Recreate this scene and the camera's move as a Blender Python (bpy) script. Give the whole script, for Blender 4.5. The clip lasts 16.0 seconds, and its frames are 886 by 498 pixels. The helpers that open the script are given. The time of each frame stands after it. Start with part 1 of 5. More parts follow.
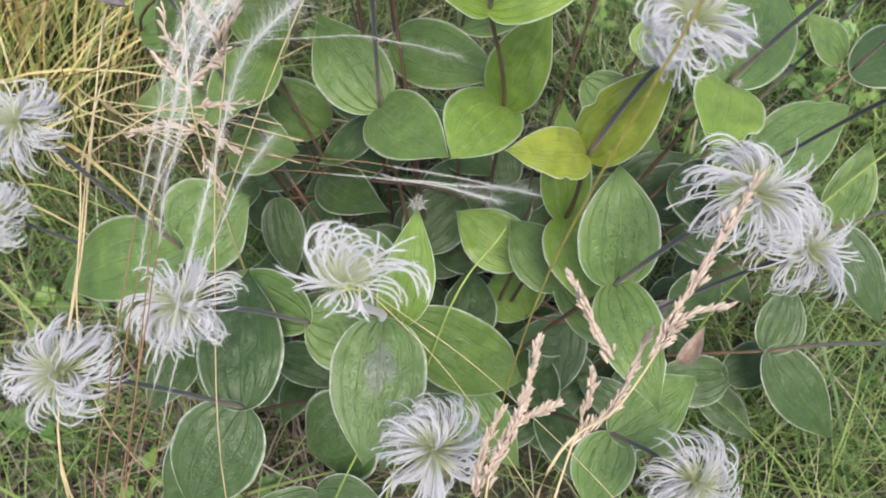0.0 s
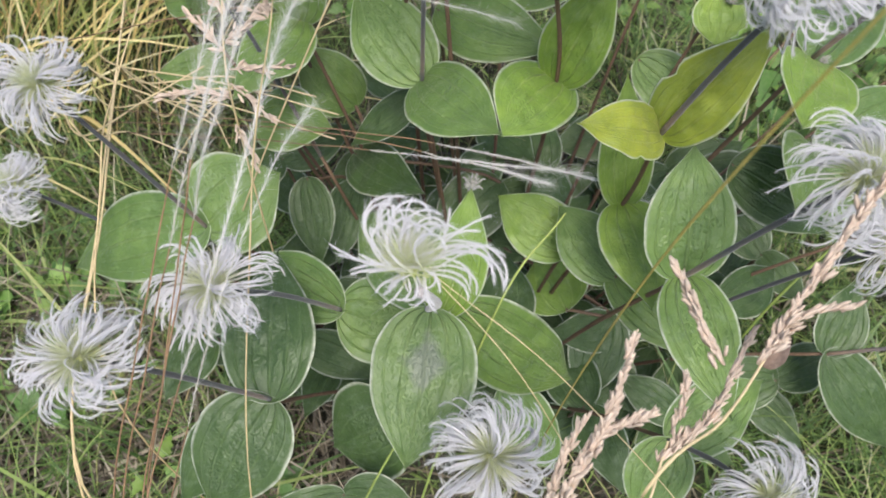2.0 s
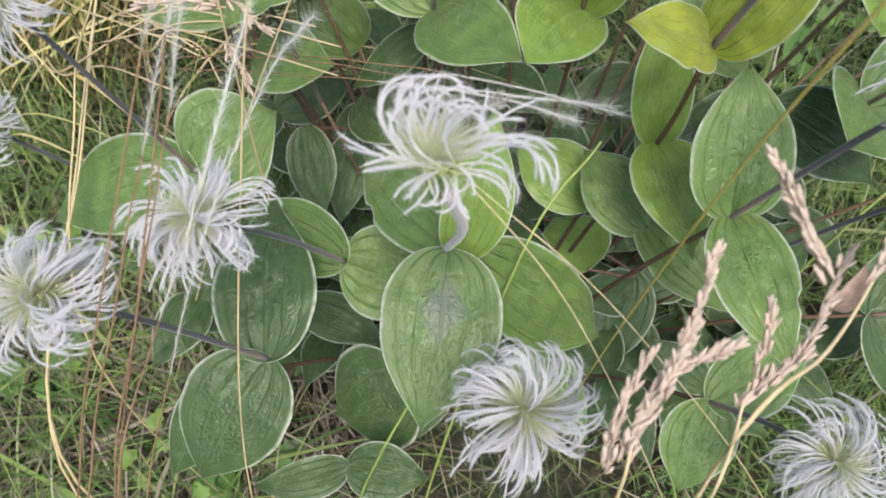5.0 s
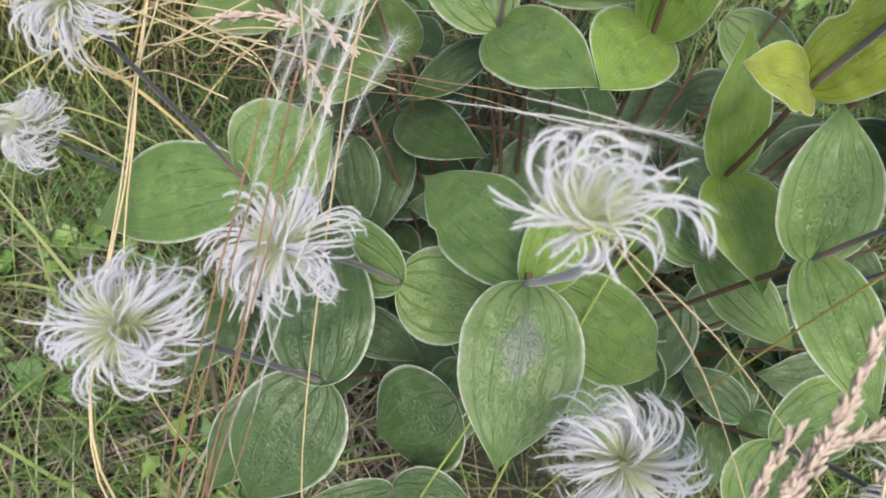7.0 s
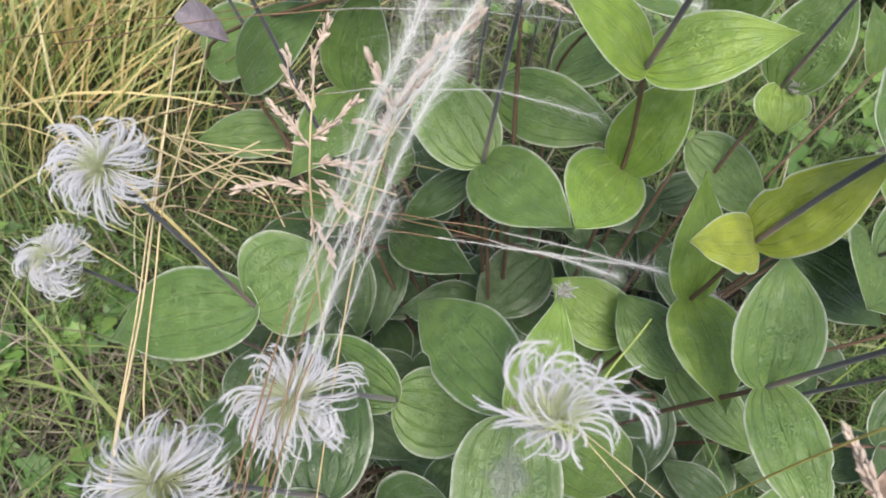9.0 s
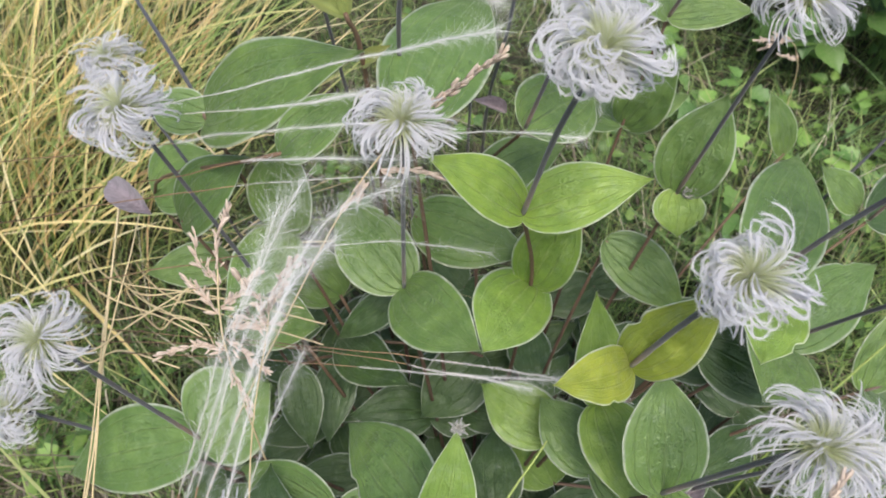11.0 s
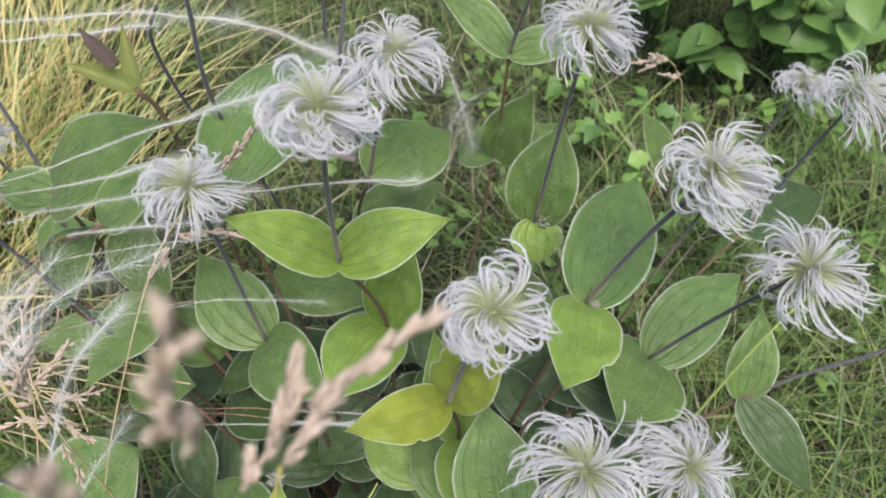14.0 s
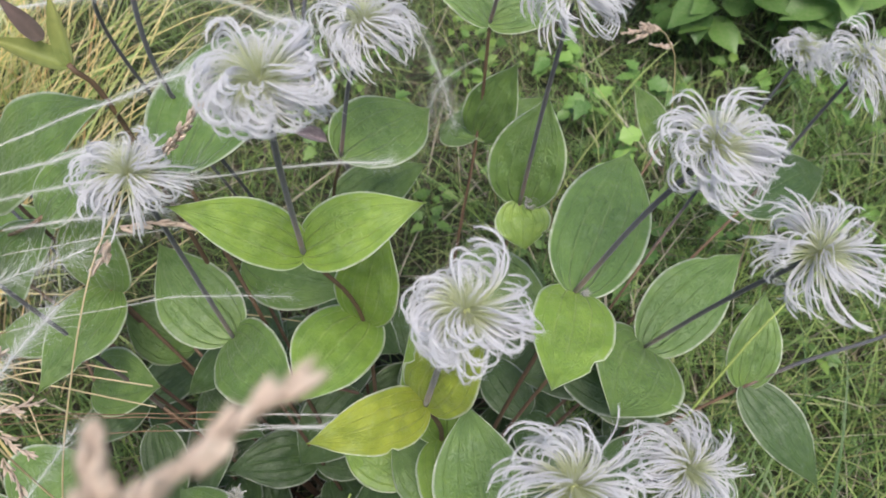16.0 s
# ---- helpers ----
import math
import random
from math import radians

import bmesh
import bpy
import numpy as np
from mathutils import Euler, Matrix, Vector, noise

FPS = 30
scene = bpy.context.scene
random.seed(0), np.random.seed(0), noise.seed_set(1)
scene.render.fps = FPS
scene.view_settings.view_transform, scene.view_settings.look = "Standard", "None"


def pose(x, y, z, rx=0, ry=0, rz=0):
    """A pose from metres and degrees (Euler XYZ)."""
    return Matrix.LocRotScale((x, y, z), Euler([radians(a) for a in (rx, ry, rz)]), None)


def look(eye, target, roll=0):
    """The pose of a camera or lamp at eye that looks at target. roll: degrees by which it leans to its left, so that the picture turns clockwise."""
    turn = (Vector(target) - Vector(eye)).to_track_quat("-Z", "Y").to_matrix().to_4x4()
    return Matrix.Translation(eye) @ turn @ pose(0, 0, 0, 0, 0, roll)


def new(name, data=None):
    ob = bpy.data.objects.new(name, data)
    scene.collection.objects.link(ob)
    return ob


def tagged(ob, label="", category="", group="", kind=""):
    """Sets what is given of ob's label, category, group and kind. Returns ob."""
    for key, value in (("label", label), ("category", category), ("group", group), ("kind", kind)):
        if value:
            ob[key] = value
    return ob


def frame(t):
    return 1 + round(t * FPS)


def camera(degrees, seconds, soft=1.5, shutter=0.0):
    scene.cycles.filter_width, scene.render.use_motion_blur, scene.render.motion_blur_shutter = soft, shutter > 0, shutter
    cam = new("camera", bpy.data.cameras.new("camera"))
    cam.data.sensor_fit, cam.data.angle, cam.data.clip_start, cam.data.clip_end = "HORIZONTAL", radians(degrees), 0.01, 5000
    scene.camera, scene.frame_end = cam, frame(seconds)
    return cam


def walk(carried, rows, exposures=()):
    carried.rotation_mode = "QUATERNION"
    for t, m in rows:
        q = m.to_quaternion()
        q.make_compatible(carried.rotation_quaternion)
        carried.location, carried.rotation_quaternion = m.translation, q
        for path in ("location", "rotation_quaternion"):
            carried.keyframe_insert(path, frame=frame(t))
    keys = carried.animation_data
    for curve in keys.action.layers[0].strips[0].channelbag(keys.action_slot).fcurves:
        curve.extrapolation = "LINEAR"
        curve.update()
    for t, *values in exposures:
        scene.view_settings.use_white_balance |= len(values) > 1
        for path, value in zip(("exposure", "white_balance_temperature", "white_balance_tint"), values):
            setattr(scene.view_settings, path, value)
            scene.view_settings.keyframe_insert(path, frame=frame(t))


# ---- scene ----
cam = camera(62, 16.0, 1.7)
cam.data.dof.use_dof, cam.data.dof.focus_distance, cam.data.dof.aperture_fstop = True, 0.29, 25.0
PATH = [
    (0, (0.0063, 0.0289, 0.6565), (-0.0026, 0.2606, 0.2135), -2.41),
    (0.5, (0.0019, 0.0353, 0.6487), (-0.0089, 0.2660, 0.2052), -2.31),
    (1, (-0.0024, 0.0402, 0.6415), (-0.0159, 0.2685, 0.1968), -2.65),
    (1.5, (-0.0082, 0.0417, 0.6347), (-0.0237, 0.2689, 0.1896), -2.78),
    (2, (-0.0128, 0.0408, 0.6282), (-0.0283, 0.2663, 0.1822), -2.45),
    (2.5, (-0.0181, 0.0397, 0.6225), (-0.0344, 0.2644, 0.1761), -2.43),
    (3, (-0.0200, 0.0357, 0.6133), (-0.0366, 0.2594, 0.1665), -2.38),
    (3.5, (-0.0207, 0.0354, 0.6054), (-0.0366, 0.2566, 0.1572), -2.32),
    (3.7, (-0.0204, 0.0357, 0.6020), (-0.0358, 0.2554, 0.1531), -2.37),
    (5.8, (-0.0252, 0.0428, 0.5784), (-0.0369, 0.2585, 0.1275), -1.72),
    (6, (-0.0293, 0.0437, 0.5773), (-0.0403, 0.2583, 0.1258), -1.19),
    (6.5, (-0.0415, 0.0481, 0.5775), (-0.0519, 0.2616, 0.1255), -0.05),
    (7, (-0.0537, 0.0539, 0.5834), (-0.0624, 0.2691, 0.1322), 1.20),
    (7.5, (-0.0654, 0.0585, 0.5908), (-0.0729, 0.2798, 0.1425), 2.03),
    (8, (-0.0701, 0.0603, 0.5989), (-0.0778, 0.2869, 0.1532), 2.20),
    (8.5, (-0.0628, 0.0664, 0.6152), (-0.0705, 0.3051, 0.1759), 1.63),
    (9, (-0.0554, 0.0704, 0.6300), (-0.0596, 0.3164, 0.1948), 1.78),
    (9.5, (-0.0478, 0.0739, 0.6432), (-0.0526, 0.3298, 0.2137), 0.53),
    (10, (-0.0359, 0.0782, 0.6562), (-0.0413, 0.3429, 0.2320), -0.39),
    (10.2, (-0.0309, 0.0837, 0.6622), (-0.0349, 0.3503, 0.2392), -0.70),
    (12.3, (0.0207, 0.0917, 0.6905), (0.0167, 0.3835, 0.2845), -4.47),
    (12.5, (0.0274, 0.0895, 0.6912), (0.0244, 0.3835, 0.2868), -4.74),
    (13, (0.0416, 0.0827, 0.6902), (0.0404, 0.3742, 0.2840), -5.35),
    (13.5, (0.0583, 0.0846, 0.6890), (0.0581, 0.3753, 0.2822), -6.40),
    (14, (0.0728, 0.0848, 0.6871), (0.0732, 0.3771, 0.2815), -6.90),
    (14.5, (0.0819, 0.0918, 0.6832), (0.0857, 0.3812, 0.2755), -6.92),
    (15, (0.0865, 0.0940, 0.6781), (0.0892, 0.3838, 0.2707), -7.64),
    (15.5, (0.0852, 0.0978, 0.6708), (0.0878, 0.3812, 0.2588), -7.85),
    (16, (0.0814, 0.1044, 0.6622), (0.0844, 0.3861, 0.2491), -7.65),
]
walk(cam, [(t, look(eye, target, roll)) for t, eye, target, roll in PATH], exposures=[(0, 0.94, 6380, 9.5), (9, 0.94, 6380, 9.5), (13, 0.86, 6350, 9.5), (16, 0.84, 6350, 9.5)])

# ---- light ----
world = bpy.data.worlds.new("overcast_sky")
scene.world = world
world.use_nodes = True
wn = world.node_tree.nodes
sky = wn.new("ShaderNodeTexSky")
sky.sky_type = "NISHITA"
sky.sun_disc = False
sky.sun_elevation, sky.sun_rotation = radians(67), radians(165)
sky.air_density, sky.dust_density, sky.ozone_density = 1.0, 4.0, 0.6
world.node_tree.links.new(sky.outputs[0], wn["Background"].inputs[0])
wn["Background"].inputs[1].default_value = 0.115
sun = bpy.data.lights.new("sun", "SUN")
sun.energy, sun.angle, sun.color = 1.8, radians(28), (1.0, 0.96, 0.9)
sun_ob = new("sun", sun)
sun_dir = Vector((math.sin(radians(165)) * math.cos(radians(67)), math.cos(radians(165)) * math.cos(radians(67)), math.sin(radians(67))))
sun_ob.matrix_world = look(sun_dir * 5, (0, 0, 0))


# ---- materials ----
def nodes_of(name):
    m = bpy.data.materials.new(name)
    m.use_nodes = True
    nt = m.node_tree
    return m, nt, nt.nodes["Principled BSDF"]


def add(nt, kind, **sets):
    n = nt.nodes.new(kind)
    for key, value in sets.items():
        if key == "op":
            n.operation = value
        elif key == "blend":
            n.blend_type = value
        else:
            n.inputs[key].default_value = value
    return n


def math_node(nt, op, a, b=None, c=None):
    n = nt.nodes.new("ShaderNodeMath")
    n.operation = op
    for i, v in enumerate((a, b, c)):
        if v is None:
            continue
        if isinstance(v, (int, float)):
            n.inputs[i].default_value = v
        else:
            nt.links.new(v, n.inputs[i])
    return n.outputs[0]


def mix_col(nt, fac, a, b, blend="MIX"):
    n = nt.nodes.new("ShaderNodeMix")
    n.data_type, n.blend_type = "RGBA", blend
    for sock, v in ((n.inputs[0], fac), (n.inputs[6], a), (n.inputs[7], b)):
        if isinstance(v, tuple):
            sock.default_value = (*v, 1)
        elif isinstance(v, (int, float)):
            sock.default_value = v
        else:
            nt.links.new(v, sock)
    return n.outputs[2]


def ramp(nt, fac, *stops):
    n = nt.nodes.new("ShaderNodeValToRGB")
    el = n.color_ramp.elements
    while len(el) < len(stops):
        el.new(0.5)
    for e, (p, c) in zip(el, stops):
        e.position, e.color = p, (*c, 1) if isinstance(c, tuple) else (c, c, c, 1)
    nt.links.new(fac, n.inputs[0])
    return n.outputs[0]


def noise_tex(nt, scale, detail=4, rough=0.6, vec=None):
    n = add(nt, "ShaderNodeTexNoise", Scale=scale, Detail=detail, Roughness=rough)
    if vec is not None:
        nt.links.new(vec, n.inputs["Vector"])
    return n.outputs[0]


def leaf_material(name, base, pale, blotch=0.0, crinkle=1.0):
    """Hairy clematis leaf: arched parallel nerves, sunken net of veins with puffed cells between, pale hairy margin."""
    m, nt, p = nodes_of(name)
    uv = nt.nodes.new("ShaderNodeUVMap").outputs[0]
    sep = nt.nodes.new("ShaderNodeSeparateXYZ")
    nt.links.new(uv, sep.inputs[0])
    u = math_node(nt, "ABSOLUTE", math_node(nt, "MULTIPLY_ADD", sep.outputs[0], 2, -1))
    s = sep.outputs[1]
    geo = nt.nodes.new("ShaderNodeNewGeometry").outputs["Position"]
    rnd = nt.nodes.new("ShaderNodeObjectInfo").outputs["Random"]
    big = noise_tex(nt, 45, 3, 0.6, geo)
    mid = noise_tex(nt, 120, 3, 0.6, geo)
    fine = noise_tex(nt, 900, 3, 0.7, geo)
    shake = math_node(nt, "MULTIPLY_ADD", noise_tex(nt, 210, 2, 0.5, geo), 0.05, -0.025)
    uw = math_node(nt, "ADD", u, shake)

    # nerves at u = 0, 0.4, 0.74, fading towards the tip
    def nerve(at, wide):
        d = math_node(nt, "ABSOLUTE", math_node(nt, "SUBTRACT", uw, at))
        return math_node(nt, "SUBTRACT", 1, math_node(nt, "MINIMUM", math_node(nt, "DIVIDE", d, wide), 1))
    veins = math_node(nt, "MAXIMUM", nerve(0, 0.05), math_node(nt, "MAXIMUM", math_node(nt, "MULTIPLY", nerve(0.4, 0.045), 0.9), math_node(nt, "MULTIPLY", nerve(0.74, 0.035), 0.65)))
    veins = math_node(nt, "MULTIPLY", veins, ramp(nt, s, (0.0, 1.0), (0.55, 0.6), (0.97, 0.15)))

    # the net: cells stretched along the leaf, shaken
    def net_of(across, along, jitter, shift):
        comb = nt.nodes.new("ShaderNodeCombineXYZ")
        nt.links.new(math_node(nt, "MULTIPLY_ADD", noise_tex(nt, 110, 1, 0.4, geo), jitter * 0.55, math_node(nt, "MULTIPLY", sep.outputs[0], across)), comb.inputs[0])
        nt.links.new(math_node(nt, "MULTIPLY_ADD", noise_tex(nt, 90, 1, 0.4, geo), jitter * 0.9, math_node(nt, "MULTIPLY_ADD", rnd, 40 + shift, math_node(nt, "MULTIPLY", s, along))), comb.inputs[1])
        vor = nt.nodes.new("ShaderNodeTexVoronoi")
        vor.feature = "DISTANCE_TO_EDGE"
        vor.inputs["Scale"].default_value = 1
        nt.links.new(comb.outputs[0], vor.inputs["Vector"])
        return vor.outputs["Distance"]
    cell, small = net_of(17, 23, 2.0, 0), net_of(34, 46, 3.5, 7)
    edge = math_node(nt, "SUBTRACT", 1, math_node(nt, "MINIMUM", math_node(nt, "MULTIPLY", cell, 3.5), 1))
    inner = math_node(nt, "MULTIPLY", ramp(nt, u, (0.45, 1.0), (0.92, 0.12)), math_node(nt, "MULTIPLY", ramp(nt, s, (0.02, 0.25), (0.25, 1.0), (0.75, 0.9), (0.98, 0.2)), ramp(nt, big, (0.35, 0.35), (0.6, 1.0))))
    # colour: fresher at the margin, greyer and deeper in the crinkled middle
    col = mix_col(nt, ramp(nt, big, (0.3, 0.0), (0.7, 1.0)), base, tuple(b * k for b, k in zip(base, (0.5, 0.6, 0.62))))
    col = mix_col(nt, math_node(nt, "MULTIPLY", rnd, 0.35), col, tuple(v * k for v, k in zip(base, (1.2, 1.06, 0.8))))
    col = mix_col(nt, math_node(nt, "MULTIPLY", inner, 0.35), col, tuple(v * k for v, k in zip(base, (0.72, 0.8, 1.0))))
    # wrinkles run along the nerves
    way = nt.nodes.new("ShaderNodeCombineXYZ")
    nt.links.new(math_node(nt, "MULTIPLY_ADD", big, 4.0, math_node(nt, "MULTIPLY", sep.outputs[0], 19)), way.inputs[0])
    nt.links.new(math_node(nt, "MULTIPLY_ADD", rnd, 40, math_node(nt, "MULTIPLY_ADD", mid, 1.0, math_node(nt, "MULTIPLY", s, 6.5))), way.inputs[1])
    streak = noise_tex(nt, 1, 3, 0.55, way.outputs[0])
    # highlights on wrinkles and cell edges are painted in as paler green
    col = mix_col(nt, math_node(nt, "MULTIPLY", ramp(nt, streak, (0.45, 0.0), (0.7, 0.36)), inner), col, tuple(min(1, v * 0.5 + w * 0.5) for v, w in zip(base, pale)))
    col = mix_col(nt, math_node(nt, "MULTIPLY", edge, math_node(nt, "MULTIPLY_ADD", inner, 0.09, 0.03)), col, pale)
    col = mix_col(nt, math_node(nt, "MULTIPLY", veins, 0.5), col, pale)
    # darker and lighter mottling between the nerves
    col = mix_col(nt, ramp(nt, mid, (0.4, 0.5), (0.56, 0.0)), col, tuple(v * k for v, k in zip(base, (0.6, 0.68, 0.7))))
    # felt of fine grey hairs, thicker in patches
    col = mix_col(nt, ramp(nt, fine, (0.45, 0.0), (0.8, 0.12)), col, (0.34, 0.39, 0.29))
    col = mix_col(nt, ramp(nt, noise_tex(nt, 160, 4, 0.7, geo), (0.54, 0.0), (0.75, 0.25)), col, (0.3, 0.37, 0.25))
    rim = math_node(nt, "MULTIPLY", ramp(nt, u, (0.925, 0.0), (0.98, 0.95)), ramp(nt, noise_tex(nt, 260, 2, 0.6, geo), (0.35, 0.45), (0.65, 1.0)))
    col = mix_col(nt, rim, col, (0.62, 0.65, 0.52))
    if blotch:
        where = math_node(nt, "ADD", math_node(nt, "MULTIPLY", u, 0.9), math_node(nt, "MULTIPLY", math_node(nt, "ABSOLUTE", math_node(nt, "SUBTRACT", s, 0.33)), 1.9))
        spot = ramp(nt, math_node(nt, "MULTIPLY_ADD", noise_tex(nt, 130, 4, 0.7, geo), 0.5, where), (0.5, 1.0), (0.72, 0.0))
        col = mix_col(nt, math_node(nt, "MULTIPLY", spot, blotch), col, (0.19, 0.19, 0.19))
    nt.links.new(col, p.inputs["Base Color"])
    nt.links.new(ramp(nt, big, (0.3, 0.36), (0.7, 0.5)), p.inputs["Roughness"])
    p.inputs["Specular IOR Level"].default_value = 0.5
    p.inputs["Sheen Weight"].default_value = 0.1
    p.inputs["Sheen Roughness"].default_value = 0.4
    swell = nt.nodes.new("ShaderNodeMapRange")
    swell.interpolation_type = "SMOOTHERSTEP"
    nt.links.new(cell, swell.inputs[0])
    swell.inputs[1].default_value, swell.inputs[2].default_value, swell.inputs[3].default_value, swell.inputs[4].default_value = 0.0, 0.34, 1.0, 0.0
    puff = math_node(nt, "MULTIPLY", swell.outputs[0], math_node(nt, "MULTIPLY_ADD", inner, 0.3, 0.06))
    ripple = math_node(nt, "MULTIPLY", math_node(nt, "MINIMUM", math_node(nt, "MULTIPLY", small, 3), 1), math_node(nt, "MULTIPLY_ADD", inner, 0.05, 0.02))
    h = math_node(nt, "ADD", math_node(nt, "ADD", puff, ripple), math_node(nt, "MULTIPLY_ADD", fine, 0.03, math_node(nt, "MULTIPLY", veins, -1.0)))
    h = math_node(nt, "MULTIPLY_ADD", streak, math_node(nt, "MULTIPLY_ADD", inner, 0.6, 0.3), h)
    bump = add(nt, "ShaderNodeBump", Strength=0.9, Distance=0.0012 * crinkle)
    nt.links.new(h, bump.inputs["Height"])
    nt.links.new(bump.outputs[0], p.inputs["Normal"])
    tr = nt.nodes.new("ShaderNodeBsdfTranslucent")
    nt.links.new(mix_col(nt, 0.5, col, (0.25, 0.42, 0.06)), tr.inputs[0])
    mx = add(nt, "ShaderNodeMixShader", Fac=0.26)
    nt.links.new(p.outputs[0], mx.inputs[1])
    nt.links.new(tr.outputs[0], mx.inputs[2])
    nt.links.new(mx.outputs[0], nt.nodes["Material Output"].inputs[0])
    return m


def fibre_material(name, low, high, rough=0.6, scale=400, sheen=0.0, through_light=0.0, vary=0.3, island=False):
    """Stems, straw and plumes: colour runs from low to high along the UV's v, with streaks."""
    m, nt, p = nodes_of(name)
    sep = nt.nodes.new("ShaderNodeSeparateXYZ")
    nt.links.new(nt.nodes.new("ShaderNodeUVMap").outputs[0], sep.inputs[0])
    g = nt.nodes.new("ShaderNodeNewGeometry")
    big = noise_tex(nt, scale * 0.15, 3, 0.6, g.outputs["Position"])
    fine = noise_tex(nt, scale, 3, 0.7, g.outputs["Position"])
    col = mix_col(nt, sep.outputs[1], low, high)
    col = mix_col(nt, math_node(nt, "MULTIPLY", ramp(nt, big, (0.35, 0.0), (0.7, 1.0)), vary), col, tuple(v * 0.45 for v in low))
    col = mix_col(nt, math_node(nt, "MULTIPLY", ramp(nt, fine, (0.4, 0.0), (0.75, 1.0)), vary), col, tuple(min(1, v * 1.35) for v in high))
    if island:
        r = g.outputs["Random Per Island"]
        col = mix_col(nt, math_node(nt, "MULTIPLY", r, 0.5), col, tuple(v * 0.72 for v in low))
    nt.links.new(col, p.inputs["Base Color"])
    p.inputs["Roughness"].default_value = rough
    p.inputs["Specular IOR Level"].default_value = 0.3
    p.inputs["Sheen Weight"].default_value = sheen
    bump = add(nt, "ShaderNodeBump", Strength=0.4, Distance=0.0005)
    nt.links.new(fine, bump.inputs["Height"])
    nt.links.new(bump.outputs[0], p.inputs["Normal"])
    if through_light:
        tr = nt.nodes.new("ShaderNodeBsdfTranslucent")
        nt.links.new(col, tr.inputs[0])
        mx = add(nt, "ShaderNodeMixShader", Fac=through_light)
        nt.links.new(p.outputs[0], mx.inputs[1])
        nt.links.new(tr.outputs[0], mx.inputs[2])
        nt.links.new(mx.outputs[0], nt.nodes["Material Output"].inputs[0])
    return m


def blade_material(name, stops, through_light=0.3):
    """Grass: each blade takes a colour of its own from the stops."""
    m, nt, p = nodes_of(name)
    g = nt.nodes.new("ShaderNodeNewGeometry")
    sep = nt.nodes.new("ShaderNodeSeparateXYZ")
    nt.links.new(nt.nodes.new("ShaderNodeUVMap").outputs[0], sep.inputs[0])
    col = ramp(nt, g.outputs["Random Per Island"], *stops)
    fine = noise_tex(nt, 300, 3, 0.6, g.outputs["Position"])
    col = mix_col(nt, ramp(nt, fine, (0.4, 0.0), (0.8, 0.25)), col, (0.35, 0.36, 0.22))
    nt.links.new(col, p.inputs["Base Color"])
    p.inputs["Roughness"].default_value = 0.5
    tr = nt.nodes.new("ShaderNodeBsdfTranslucent")
    nt.links.new(col, tr.inputs[0])
    mx = add(nt, "ShaderNodeMixShader", Fac=through_light)
    nt.links.new(p.outputs[0], mx.inputs[1])
    nt.links.new(tr.outputs[0], mx.inputs[2])
    nt.links.new(mx.outputs[0], nt.nodes["Material Output"].inputs[0])
    return m


LEAF = {
    "g": leaf_material("leaf_green", (0.154, 0.25, 0.055), (0.32, 0.43, 0.17), 0.0, 1.0),
    # darker copy of the green leaf: shade low in the clump, as colour
    "d": leaf_material("leaf_green_painted_shade", (0.06, 0.113, 0.025), (0.17, 0.25, 0.1), 0.0, 0.8),
    "b": leaf_material("leaf_fresh_green", (0.24, 0.365, 0.05), (0.42, 0.52, 0.18), 0.0, 0.65),
    "y": leaf_material("leaf_yellowing", (0.36, 0.415, 0.048), (0.5, 0.53, 0.17), 0.0, 0.5),
    "s": leaf_material("leaf_spotted", (0.135, 0.215, 0.054), (0.33, 0.42, 0.18), 0.55, 0.85),
}
WORDS = {"g": "", "d": "green leaf with shade put into its darker colour", "b": "fresh light green leaf", "y": "yellowing leaf with a pale hairy margin", "s": "green leaf with a grey-black blotch"}
STEM = fibre_material("stem_brown", (0.065, 0.038, 0.024), (0.17, 0.11, 0.07), 0.6, 500)
STALK = fibre_material("stalk_grey_hairy", (0.2, 0.13, 0.085), (0.05, 0.055, 0.063), 0.55, 700, 0.25, 0.0, 0.3)
PALESTALK = fibre_material("stalk_pale_woolly", (0.14, 0.12, 0.11), (0.33, 0.31, 0.31), 0.7, 500, 0.4)
PLUME = fibre_material("plume_white", (0.56, 0.62, 0.2), (0.74, 0.73, 0.76), 0.6, 500, 0.3, 0.5, 0.06)
CORE = fibre_material("achene_green", (0.54, 0.6, 0.19), (0.66, 0.7, 0.34), 0.6, 900, 0.0, 0.3)
FEATHER = fibre_material("feather_awn", (0.5, 0.44, 0.36), (0.8, 0.79, 0.77), 0.6, 500, 0.4, 0.35, 0.15)
STRAW = fibre_material("straw_tan", (0.55, 0.42, 0.21), (0.68, 0.56, 0.35), 0.6, 500, 0.0, 0.15, 0.3)
SPIKE = fibre_material("spikelet_tan", (0.74, 0.58, 0.46), (0.9, 0.78, 0.66), 0.6, 600, 0.0, 0.45, 0.15, True)
DRYLEAF = fibre_material("dry_leaf_purple", (0.16, 0.125, 0.14), (0.33, 0.28, 0.31), 0.7, 300, 0.2, 0.1, 0.5)
DRYBROWN = fibre_material("dry_leaf_brown", (0.22, 0.15, 0.11), (0.42, 0.32, 0.26), 0.7, 300, 0.2, 0.1, 0.5)
TUSSOCK = blade_material("tussock_blades", ((0.0, (0.87, 0.66, 0.27)), (0.25, (0.85, 0.71, 0.36)), (0.42, (0.48, 0.5, 0.17)), (0.7, (0.22, 0.35, 0.09)), (0.87, (0.86, 0.77, 0.48)), (1.0, (0.62, 0.36, 0.17))))
